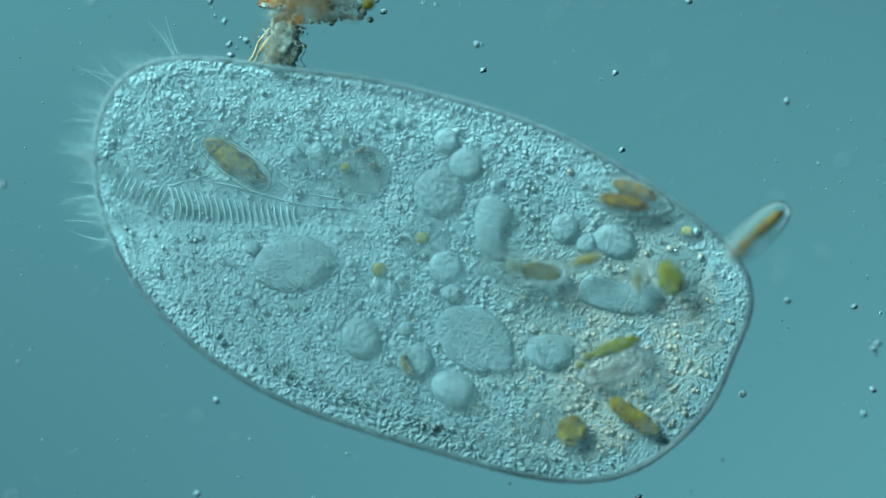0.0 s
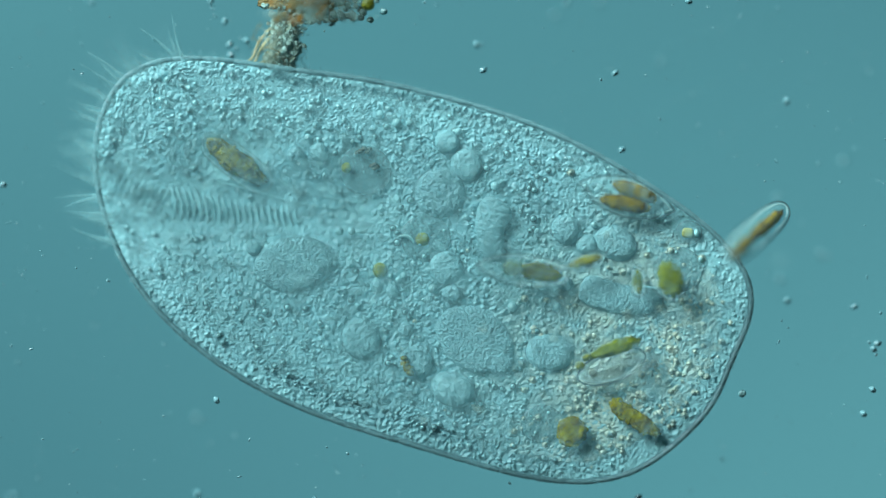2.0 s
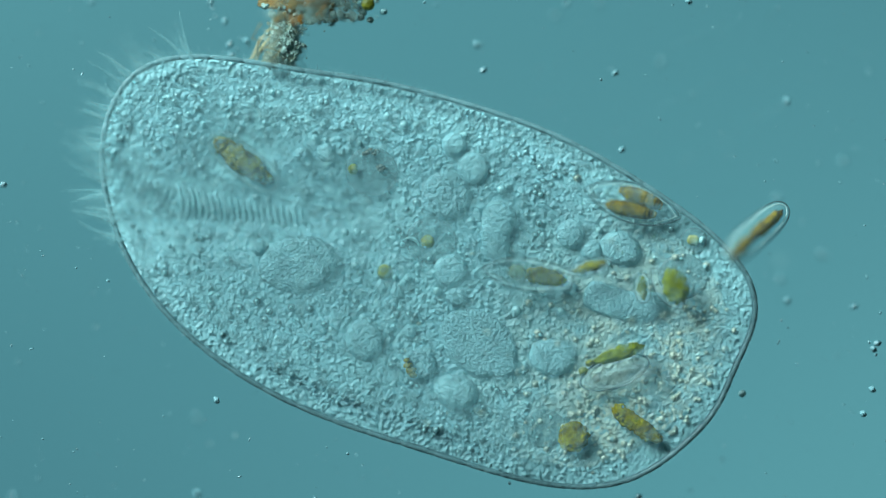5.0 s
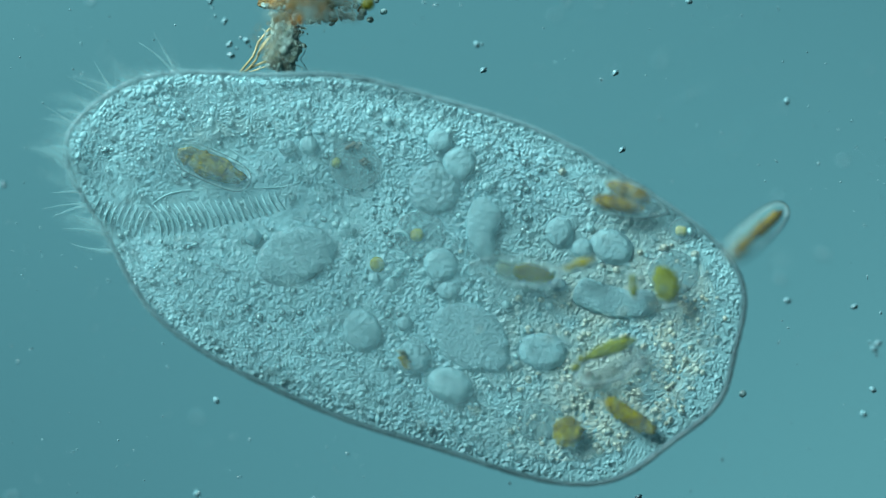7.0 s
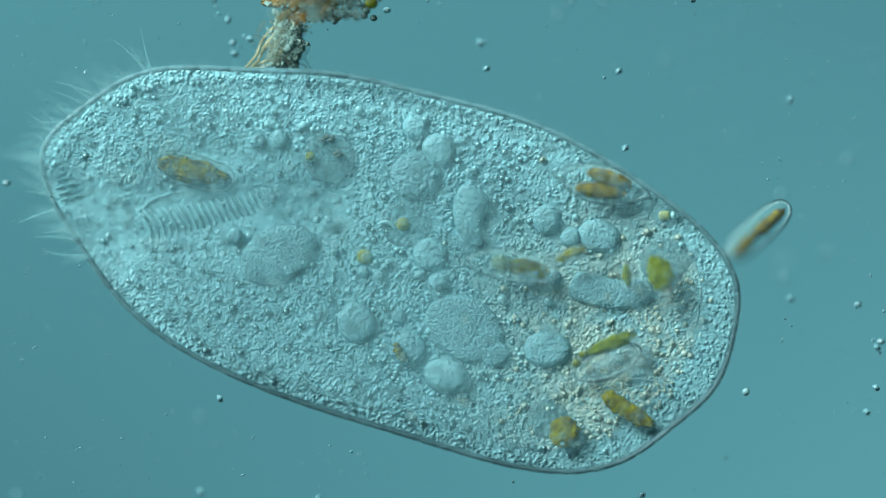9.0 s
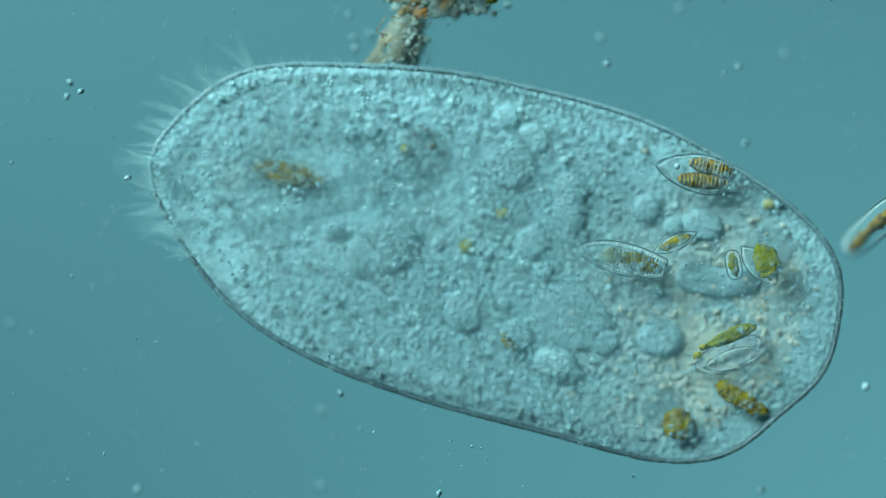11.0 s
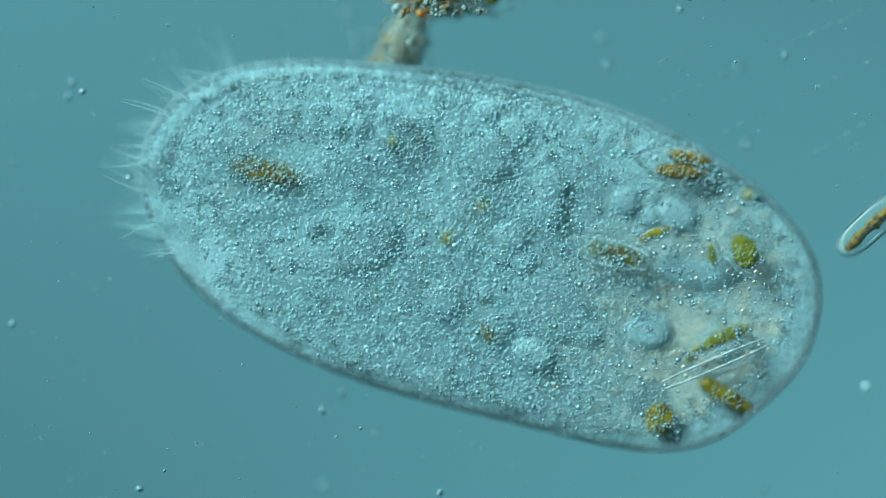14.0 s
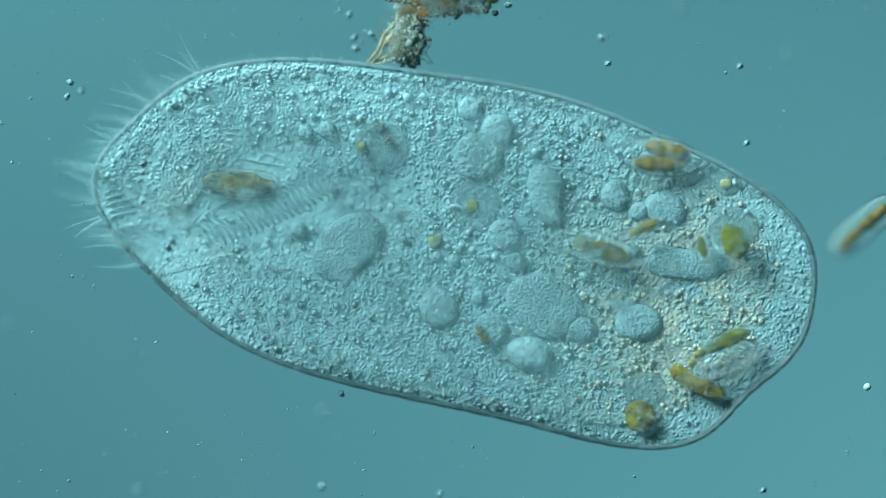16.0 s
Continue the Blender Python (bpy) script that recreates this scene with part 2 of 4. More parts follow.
# ---- the setting: field lens and slide ----
def plate(name, half_x, half_y, top, thick, material, label, category):
    bm = bmesh.new()
    bmesh.ops.create_cube(bm, size=1)
    bmesh.ops.scale(bm, vec=(2 * half_x, 2 * half_y, thick), verts=bm.verts)
    bmesh.ops.bevel(bm, geom=bm.edges[:], offset=thick * 0.1, segments=2, affect="EDGES")
    me = bpy.data.meshes.new(name)
    bm.to_mesh(me)
    bm.free()
    me.materials.append(material)
    ob = new(name, me)
    ob.location = (0, 0, top - thick / 2)
    return tagged(ob, label, category, kind="structure")


field = plate("backdrop", 14, 14, -3.2, 0.4, field_material(), "glowing teal field under the glass slide, uneven light painted in", "field")
slide = plate("ground", 9, 6, -0.36, 1.0, glass_material(), "clear glass slide under the ciliate", "glass slide")
slide.visible_shadow = False

# ---- the ciliate ----
cell = thing("ciliate", "large translucent oval ciliate packed with granules and algae", "ciliate")
CENTRE, TILT, LONG, WIDE = P(745, 460), radians(-24), 1.2, 0.62
# The cell's edge as it bends: harmonics of its radius at single seconds.
EDGE_REST = [1.0174, 0.0002, -0.0327, 0.0062, 0.0535, -0.0341, 0.0204, -0.0243, -0.0221, -0.0155, 0.0118, -0.0033, -0.0034, 0.0067, -0.0031, 0.0012, -0.0037, 0.004, -0.003, 0.001, 0.002]
EDGE_LEAN = [1.0114, 0.0038, -0.0203, 0.0283, 0.0461, -0.0373, 0.0013, -0.0164, -0.0061, -0.0227, 0.011, 0.0079, 0.0011, 0.0029, -0.0048, 0.0048, -0.0012, 0.0084, -0.0087, -0.0008, 0.0033]
EDGE_REACH = [1.0205, 0.0057, -0.0176, 0.0353, 0.0494, -0.0337, -0.0024, -0.0189, -0.0032, -0.0125, 0.0105, 0.0049, 0.0058, 0.0025, -0.0054, -0.0, 0.0003, 0.0036, -0.0087, 0.0016, 0.0032]
EDGE_LONG = [1.0237, 0.0054, -0.0184, 0.0412, 0.0493, -0.0274, -0.0041, -0.0257, -0.0024, -0.015, 0.0093, 0.0016, 0.0085, 0.0051, -0.006, 0.0022, 0.0013, 0.0073, -0.0082, 0.0015, 0.0012]
EDGE_SHORT = [1.0084, -0.0004, -0.0206, 0.0363, 0.0521, -0.0225, -0.0098, -0.0266, -0.0102, -0.0042, 0.0128, -0.0007, 0.0049, 0.0035, 0.001, 0.0023, -0.0007, 0.001, -0.0039, 0.0005, -0.0006]
EDGE_SPUN = [1.0258, 0.0031, -0.0191, 0.0604, 0.0564, -0.0204, -0.0057, -0.0362, 0.0034, -0.0115, 0.0099, -0.002, 0.0149, 0.0062, -0.0071, 0.0047, -0.0003, 0.0072, -0.0039, -0.0003, -0.001]
EDGES = [(0.0, EDGE_REST), (4.0, EDGE_REST), (6.3, EDGE_REST), (7.0, EDGE_LEAN), (8.5, EDGE_REACH), (10.0, EDGE_LONG), (12.5, EDGE_SHORT), (14.5, EDGE_SHORT), (16.0, EDGE_SPUN)]
HARMONICS = [float(v) for v in np.mean([EDGE_REST, EDGE_REST, EDGE_REACH, EDGE_LONG, EDGE_SHORT, EDGE_SPUN], axis=0)]


def outline(w, s=1.0, inset=0.0, form=None):
    """The cell's edge at the angle w, s: 0 at its middle to 1 at the edge."""
    h = form or HARMONICS
    r = h[0] + sum(h[2 * k - 1] * math.cos(k * w) + h[2 * k] * math.sin(k * w) for k in range(1, len(h) // 2 + 1))
    x, y = LONG * r * s * math.cos(w), WIDE * r * s * math.sin(w)
    k = 1 - inset / max(math.hypot(x, y), 1e-6)
    x, y = x * k, y * k
    return Vector((CENTRE.x + x * math.cos(TILT) - y * math.sin(TILT), CENTRE.y + x * math.sin(TILT) + y * math.cos(TILT), 0))


TABLE = np.array([HARMONICS[0] + sum(HARMONICS[2 * k - 1] * math.cos(k * w) + HARMONICS[2 * k] * math.sin(k * w) for k in range(1, len(HARMONICS) // 2 + 1))
                  for w in np.linspace(-math.pi, math.pi, 721)])


def inside(x, y):
    """0 at the cell's middle, 1 at its edge, for places in metres (arrays)."""
    dx, dy = np.asarray(x) - CENTRE.x, np.asarray(y) - CENTRE.y
    a, b = (dx * math.cos(TILT) + dy * math.sin(TILT)) / LONG, (-dx * math.sin(TILT) + dy * math.cos(TILT)) / WIDE
    return np.hypot(a, b) / np.interp(np.arctan2(b, a), np.linspace(-math.pi, math.pi, 721), TABLE)


def edge_shift(w, form):
    """Where the edge's place at the angle w lies in another form of the cell, and how far it has turned there."""
    way = lambda h: outline(w + 0.05, 1.0, 0.0, h) - outline(w - 0.05, 1.0, 0.0, h)
    a, b = way(HARMONICS), way(form)
    turn = math.atan2(b.y, b.x) - math.atan2(a.y, a.x)
    return outline(w, 1.0, 0.0, form), (turn + math.pi) % (2 * math.pi) - math.pi


TOP = 0.094


def shell_z(s):
    """Height of the domed skin over the cell's middle plane."""
    return TOP * max(0.0, 1 - min(s / 1.004, 1.0) ** 10) ** 0.5


ORAL = [(190, 330), (260, 355), (340, 350), (430, 352), (520, 375), (600, 370)]
SWUNG = [(178, 402), (280, 385), (380, 371), (500, 347)]        # where the lip swings to


def oral_depth(x, y):
    """How far the oral groove dips into the endoplasm."""
    d = np.full(np.shape(x), 9.0)
    for (ax, ay), (bx, by) in list(zip(ORAL, ORAL[1:])) + list(zip(SWUNG, SWUNG[1:])):
        a, b = P(ax, ay), P(bx, by)
        t = np.clip(((x - a.x) * (b.x - a.x) + (y - a.y) * (b.y - a.y)) / ((b - a).length ** 2), 0, 1)
        d = np.minimum(d, np.hypot(x - a.x - t * (b.x - a.x), y - a.y - t * (b.y - a.y)))
    g = P(410, 285)
    d = np.minimum(d, np.hypot((x - g.x) * 0.7, y - g.y))
    return np.exp(-(d / 0.15) ** 2)


def endo_z(x, y):
    return -0.055 - 0.036 * oral_depth(x, y)


def lumps_field(shape, step, seed, bands):
    """Soft uneven relief: for each band the usual width of a lump in metres and its slope."""
    gen = np.random.default_rng(seed)
    f = np.hypot(np.fft.fftfreq(shape[0], step)[:, None], np.fft.rfftfreq(shape[1], step)[None, :])

    def band(wave, spread):
        h = np.fft.irfft2(np.fft.rfft2(gen.normal(size=shape)) * np.exp(-((f * wave - 1) / spread) ** 2), s=shape)
        return h / h.std()

    out = np.zeros(shape)
    for wave, slope in bands:
        out += band(wave, 0.7) * (1 + 0.35 * band(wave * 7, 0.6)) * slope * wave / (2 * math.pi)
    return out


def grain_field(shape, step, seed, sizes):
    """Round grains of a few sizes, each a dome: radius, share of the area, height over radius."""
    gen = np.random.default_rng(seed)
    h = np.zeros(shape)
    for radius, share, high in sizes:
        count = int(share * shape[0] * shape[1] * step * step / (math.pi * radius ** 2))
        k = int(radius / step) + 1
        ys, xs = gen.uniform(0, shape[0], count), gen.uniform(0, shape[1], count)
        amp = high * radius * gen.uniform(0.4, 1.0, count)
        for y, x, a in zip(ys, xs, amp):
            y0, y1, x0, x1 = max(int(y) - k, 0), min(int(y) + k + 2, shape[0]), max(int(x) - k, 0), min(int(x) + k + 2, shape[1])
            gy, gx = np.mgrid[y0:y1, x0:x1]
            d = ((gy - y) ** 2 + (gx - x) ** 2) * (step / radius) ** 2
            h[y0:y1, x0:x1] = np.maximum(h[y0:y1, x0:x1], a * np.clip(1 - d, 0, None) ** 0.7)
    return h


def plan_grid(step):
    lo, hi = P(60, 900), P(1400, 50)
    X, Y = np.meshgrid(np.arange(lo.x, hi.x, step), np.arange(lo.y, hi.y, step))
    return X, Y


def sheet(name, X, Y, Z, keep, material, parent, label="", origin=(0, 0, 0)):
    """One mesh out of the kept squares of a grid."""
    ys, xs = np.where(keep)
    y0, y1, x0, x1 = ys.min(), ys.max() + 1, xs.min(), xs.max() + 1
    X, Y, Z, keep = X[y0:y1, x0:x1], Y[y0:y1, x0:x1], Z[y0:y1, x0:x1], keep[y0:y1, x0:x1]
    quad = keep[:-1, :-1] & keep[1:, :-1] & keep[:-1, 1:] & keep[1:, 1:]
    used = np.zeros(keep.shape, bool)
    for dy in (0, 1):
        for dx in (0, 1):
            used[dy:keep.shape[0] - 1 + dy, dx:keep.shape[1] - 1 + dx] |= quad
    index = -np.ones(keep.shape, int)
    index[used] = np.arange(used.sum())
    q = np.argwhere(quad)
    faces = np.c_[index[q[:, 0], q[:, 1]], index[q[:, 0], q[:, 1] + 1], index[q[:, 0] + 1, q[:, 1] + 1], index[q[:, 0] + 1, q[:, 1]]]
    verts = np.c_[X[used], Y[used], Z[used]] - np.array(origin)
    return mesh_object(name, verts.tolist(), faces.tolist(), material, parent, label)


def edge_angle(x, y):
    dx, dy = x - CENTRE.x, y - CENTRE.y
    return np.arctan2((-dx * math.sin(TILT) + dy * math.cos(TILT)) / WIDE, (dx * math.cos(TILT) + dy * math.sin(TILT)) / LONG)


BORDER = []        # pieces of the edge: object, angle


def endoplasm():
    """The dense plasm: one wide sheet, and round it a border in pieces that give way as the cell bends."""
    step = 0.0026
    X, Y = plan_grid(step)
    s = inside(X, Y)
    relief = lumps_field(X.shape, step, 3, [(0.032, 0.20), (0.0165, 0.38), (0.0105, 0.34)])
    relief += grain_field(X.shape, step, 4, [(0.0125, 0.03, 0.65), (0.0095, 0.08, 0.85), (0.0066, 0.16, 1.0), (0.0048, 0.11, 1.0)])
    calm = (1 - 0.58 * oral_depth(X, Y)) * (1 - 0.36 * np.clip((X - 0.1) / 0.45, 0, 1)) * (1 - 0.22 * np.clip((-0.1 - X) / 0.5, 0, 1))
    Z = endo_z(X, Y) + 1.13 * relief * calm
    floor_z = -0.30
    sheet("endoplasm", X, Y, Z, s < 0.90, M_ENDO, cell, "dense lumpy granular inner plasm")
    n, rings = 90, 8
    verts, faces = [], []
    for j in range(rings + 1):
        ss = 0.93 * (1 - j / rings) + 0.01
        for i in range(n):
            p = outline(2 * math.pi * i / n, ss)
            verts.append((p.x, p.y, -0.09 + (floor_z + 0.09) * (1 - ss ** 4)))
    for j in range(rings):
        for i in range(n):
            k = (i + 1) % n
            faces.append((j * n + k, j * n + i, (j + 1) * n + i, (j + 1) * n + k))
    faces.append(tuple(range(rings * n, rings * n + n))[::-1])
    mesh_object("belly", verts, faces, M_ENDO, cell, "smooth underside of the cell")
    angle, count = edge_angle(X, Y), 60
    for k in range(count):
        w = 2 * math.pi * k / count
        off = np.abs((angle - w + math.pi) % (2 * math.pi) - math.pi)
        o = outline(w)
        piece = sheet("plasm_border", X, Y, Z - 0.0016 - 0.0010 * (k % 2), (s > 0.72) & (s < 0.999) & (off < math.pi / count * 1.5), M_ENDO, cell, "", o)
        BORDER.append((piece, w))
        span = [w + math.pi / count * 1.3 * u for u in np.linspace(-1, 1, 9)]
        # The inner line paints the shade that follows the rim.
        for name, r, inset, z, m, label in (("pellicle_edge", 0.0092, 0.002, -0.012, M_RIM, "thin rim of the skin, bright towards the lamp"), ("rim_shade", 0.0018, 0.0135, -0.013, M_RIMSHADE, "thin dark line painted inside the rim as its shade")):
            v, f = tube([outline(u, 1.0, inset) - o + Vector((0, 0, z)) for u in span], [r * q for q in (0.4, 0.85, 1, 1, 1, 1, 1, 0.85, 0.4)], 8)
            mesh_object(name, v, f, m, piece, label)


def pellicle():
    """The domed upper skin with its close fine granules."""
    step = 0.0030
    X, Y = plan_grid(step)
    s = inside(X, Y)
    relief = lumps_field(X.shape, step, 8, [(0.024, 0.45), (0.0140, 1.20), (0.0100, 0.90)])
    relief += grain_field(X.shape, step, 9, [(0.0075, 0.06, 1.0), (0.0055, 0.07, 1.1)])
    Z = TOP * np.sqrt(np.clip(1 - np.clip(s / 1.004, 0, 1) ** 10, 0, 1)) + relief
    sheet("pellicle", X, Y, Z, s < 0.90, M_SHELL, cell, "thin clear granular outer skin")
    for piece, w in BORDER:
        off = np.abs((edge_angle(X, Y) - w + math.pi) % (2 * math.pi) - math.pi)
        sheet("skin", X, Y, Z, (s > 0.885) & (s < 1.002) & (off < math.pi / len(BORDER) * 1.06), M_SKIN, piece, "", outline(w))


DRIFTING = []      # parts that shift inside the cell: object, grid place, height, angle, pitch, own track


def organelle(name, shape, material, x, y, z, ang=0.0, pitch=0.0, label="", track=""):
    ob = part(name, shape, material, cell, x, y, z, ang, pitch, label)
    DRIFTING.append((ob, x, y, z, ang, pitch, track))
    return ob


def sub(name, shape, material, owner, dx, dy, dz, ang=0.0, label=""):
    """A piece inside an organelle; dx, dy in grid steps along the owner's own axes."""
    ob = mesh_object(name, shape[0], shape[1], material, owner, label)
    ob.matrix_basis = pose(dx * U, dy * U, dz, 0, 0, ang)
    return ob


def vac(x, y, rx, ry, ang=0, material=None, name="vacuole", label="", track="", lumps=0.05):
    high, sharp = {M_CLEAR: (0.007, 0.5), M_BRIGHT: (0.058, 0.50), M_NUC: (0.031, 0.24), M_GRAINY: (0.036, 0.42)}.get(material, (0.034, 0.38))
    high = min(high, 0.9 * rx * U)
    body = organelle(name, blob(rx * U, ry * U, high, lumps, max(sharp, min(0.8, 9.0 / rx)), 4, x * 0.13), material or M_VAC, x, y, -0.052 if material is M_CLEAR else -0.064, ang, 0, label, track)
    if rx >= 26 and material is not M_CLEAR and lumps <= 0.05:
        # A darker ring paints the shaded outline of the vacuole's membrane.
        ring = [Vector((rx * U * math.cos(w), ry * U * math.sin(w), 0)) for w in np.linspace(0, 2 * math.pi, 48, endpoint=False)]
        sub("membrane_shade", tube(ring, 1.0 * U, 8, closed=True), M_TEALRING, body, 0, 0, 0.010)
    return body


def capsule(points, radii, flat=0.8, square=0.0):
    """A bent, tapered sausage round its own middle, from grid points relative to it."""
    n = 26
    pts, rad = [], []
    for i in range(n):
        t = i / (n - 1) * (len(points) - 1)
        k = min(int(t), len(points) - 2)
        f = t - k
        a, b, c, d = points[max(k - 1, 0)], points[k], points[k + 1], points[min(k + 2, len(points) - 1)]
        g = [0.5 * (2 * b[j] + (c[j] - a[j]) * f + (2 * a[j] - 5 * b[j] + 4 * c[j] - d[j]) * f * f + (3 * b[j] - a[j] - 3 * c[j] + d[j]) * f ** 3) for j in (0, 1)]
        e = min(i, n - 1 - i) / 4
        cap = math.sqrt(max(0.02, 1 - (1 - min(e, 1)) ** 2))
        r = (radii[k] * (1 - f) + radii[k + 1] * f) * cap
        pts.append(Vector((g[0] * U, -g[1] * U, 0)))
        rad.append(r * U)
    v, f = tube(pts, rad, 20, flat)
    if square:
        high = max(abs(p[2]) for p in v)
        v = [(p[0], p[1], math.copysign(square * (abs(p[2]) / high) ** 0.4, p[2])) for p in v]
    return v, f


def boat(form, length, width, high, n=36, sides=16):
    """A valve along x, open below, whose half-width follows form(t), t from -1 to 1; sizes in grid steps."""
    ts = [-math.cos(math.pi * i / (n - 1)) for i in range(n)]
    v, f = tube([Vector((t * length * U / 2, 0, 0)) for t in ts], [max(form(t), 0.02) * width * U / 2 for t in ts], sides, high / width)
    return v, [c for c in f if sum(v[i][2] for i in c) > -1e-6]


def boat_line(form, length, width, r, inset=0.0, n=44):
    """The seam round such a valve, a closed thin tube inset from its outline."""
    ts = [-math.cos(math.pi * i / (n - 1)) for i in range(n)]
    up = [Vector((t * (length / 2 - inset) * U, max(0.0, form(t) * width / 2 - inset) * U, 0)) for t in ts]
    loop = up + [Vector((p.x, -p.y, 0)) for p in reversed(up) if p.y > 0.0004]
    return tube(loop, r * U, 6, closed=True)


POINTED = lambda t: max(0.0, 1 - abs(t) ** 2.0) ** 0.82
BLUNT = lambda t: (max(0.0, 1 - t * t) ** 0.62 if t < 0 else (1 - 0.42 * t * t) * (1 if t < 0.985 else 0.1))
ROUNDED = lambda t: max(0.0, 1 - t * t) ** 0.55
BOX = lambda t: max(0.0, 1 - t ** 6) ** 0.5 * (1 - 0.15 * t * t)


endoplasm()
pellicle()

# nuclei
vac(520, 467, 71, 49, 8, M_NUC, "nucleus", "large finely grained oval nucleus", "nucleus_front", 0.05)
vac(838, 598, 74, 58, -30, M_NUC, "nucleus", "large finely grained lobed nucleus", "", 0.10)
vac(884, 638, 27, 24, 0, M_NUC, "nucleus_lobe")
# food vacuoles that stand out
vac(803, 688, 42, 31, -18, M_BRIGHT, "vacuole", "bright bean-shaped vacuole with a wrinkled face", "bright", 0.05)
vac(639, 598, 34, 39, 30, None, "vacuole", "", "pale")
vac(972, 622, 43, 34, -8, None, "vacuole", "", "rear")
vac(777, 340, 46, 46, 0, M_GRAINY, "vacuole", "round vacuole full of coarse grains", "grainy")
vac(790, 250, 22, 22, 0)
vac(824, 290, 30, 29, 0)
vac(789, 472, 31, 30, 0)
vac(800, 519, 20, 17, 0, M_GRAINY)
vac(1000, 403, 26, 28, 0)
vac(1038, 432, 20, 18, 20)
vac(1088, 427, 40, 30, -25, None, "vacuole", "pale bean-shaped vacuole")
vac(718, 582, 15, 14, 0)
vac(562, 267, 17, 17, 0)
vac(522, 273, 15, 14, 0, M_GRAINY)
vac(447, 437, 14, 15, 0)
v = vac(735, 640, 33, 31, 0, M_GRAINY, "vacuole", "grainy vacuole with a golden brown crumb")
sub("crumb", joined([placed(blob(q * U, q * 0.8 * U, 0.012, 0.5, 0.8, 3, q, 2.4), 784 + dx, 441 + dy, 0) for dx, dy, q in ((-18, 2, 8), (-13, 10, 9), (-9, 18, 7), (-20, -7, 6))]), M_DULLGOLD, v, 0, 0, 0.044)
vac(1200, 474, 44, 40, 0, M_CLEAR)
vac(960, 748, 38, 34, 0, M_CLEAR)
vac(694, 512, 13, 13, 0)
vac(665, 505, 12, 12, 0)
vac(1000, 500, 16, 12, 0, M_GRAINY)
# kidney and banana
organelle("vacuole", capsule([(8, -44), (-8, -20), (-14, 10), (-8, 34), (0, 58)], [30, 31, 26, 22, 10], 0.60, 0.043), M_VAC, 880, 398, -0.056, 0, 0, "kidney-shaped vacuole with a shaded flank", "kidney")
organelle("vacuole", capsule([(-72, -12), (-30, 4), (20, 14), (75, 8)], [26, 28, 27, 22], 0.40, 0.028), M_VAC, 1098, 515, -0.062, 0, 0, "long banana-shaped pale vacuole")
# smooth vacuoles with inclusions
v = vac(645, 300, 46, 44, 0, M_CLEAR, "vacuole", "smooth clear vacuole with dark specks and a yellow grain", "spotted", 0.03)
sub("yellow_grain", blob(9 * U, 9 * U, 0.018, 0.1), M_YELLOW, v, -33, 4, 0.010)
sub("dark_specks", joined([placed(blob(5 * U, 4 * U, 0.01, 0.4, 1, 2, k), 784 + dx, 441 + dy, 0) for k, (dx, dy) in enumerate([(-8, -34), (-2, -38), (4, -32), (8, -37), (-14, -31)])]), M_SPOT, v, 0, 0, 0.010)
sub("dark_specks", joined([placed(blob(5 * U, 4 * U, 0.01, 0.4, 1, 2, k), 784 + dx, 441 + dy, 0) for k, (dx, dy) in enumerate([(12, -7), (17, -10), (16, -3), (21, -6)])]), M_SPOT, v, 0, 0, 0.010)
v = vac(752, 420, 45, 42, 0, M_CLEAR, "vacuole", "smooth clear vacuole with a yellow body", "", 0.03)
sub("yellow_body", blob(13 * U, 12 * U, 0.014, 0.15), M_YELLOW, v, -5, -2, 0.0)
sub("crescent", tube([Vector((18 * U * math.cos(a), 18 * U * math.sin(a), 0)) for a in np.linspace(0.2, 2.4, 12)], [0.002 + 0.006 * math.sin(math.pi * i / 11) for i in range(12)], 8), M_DROP, v, -38, -14, 0.010)
v = vac(672, 477, 14, 14, 0, M_YELLOW, "vacuole", "small yellow-green round body")
v = vac(1218, 408, 24, 22, 0, M_CLEAR, "vacuole", "clear vacuole round a square yellow-green crystal", "crystal", 0.03)
sub("crystal", boat(BOX, 21, 18, 10, 24, 12), M_CRYSTAL, v, -2, -1, 0.008, -5)
sub("droplet", blob(5 * U, 7 * U, 0.014, 0.05), M_DROP, v, 14, -1, 0.010)

# swallowed diatoms
def clump(spots, seed, high=0.016, lumps=0.35):
    """Several lumps grown together: grid place and radius of each."""
    g = random.Random(seed)
    middle = np.array([(dx, dy) for dx, dy, q in spots], float)
    span, axes = np.linalg.eigh(np.cov((middle - middle.mean(0)).T))
    size = 1.75 * np.sqrt(np.maximum(span, 0)) + 0.55 * max(q for dx, dy, q in spots)
    lie = math.degrees(math.atan2(axes[1, 1], axes[0, 1]))
    cx, cy = middle.mean(0)
    pieces = [placed(blob(size[1] * U, size[0] * U, high * 1.05, 0.3, 0.6, 4, seed, 2.6), 784 + cx, 441 - cy, 0, lie)]
    for k, (dx, dy, q) in enumerate(spots):
        pieces.append(placed(blob(q * U, q * U * g.uniform(0.75, 1.0), high * g.uniform(0.75, 0.95), lumps, 0.6, 3, seed + k, 2.2), 784 + dx, 441 - dy, 0, g.uniform(0, 180)))
        for j in range(7):
            a, b, c = g.uniform(0, 2 * math.pi), g.uniform(0.2, 1.0) * q, g.uniform(0.12, 0.28) * q
            pieces.append(placed(blob(c * U, c * U * g.uniform(0.6, 1.0), c * U * 0.8, 0.3, 1, 2, seed + j), 784 + dx + b * math.cos(a), 441 - dy + b * math.sin(a), high * (1 - 0.5 * (b / q) ** 2) - 0.5 * c * U, g.uniform(0, 180)))
    return joined(pieces)


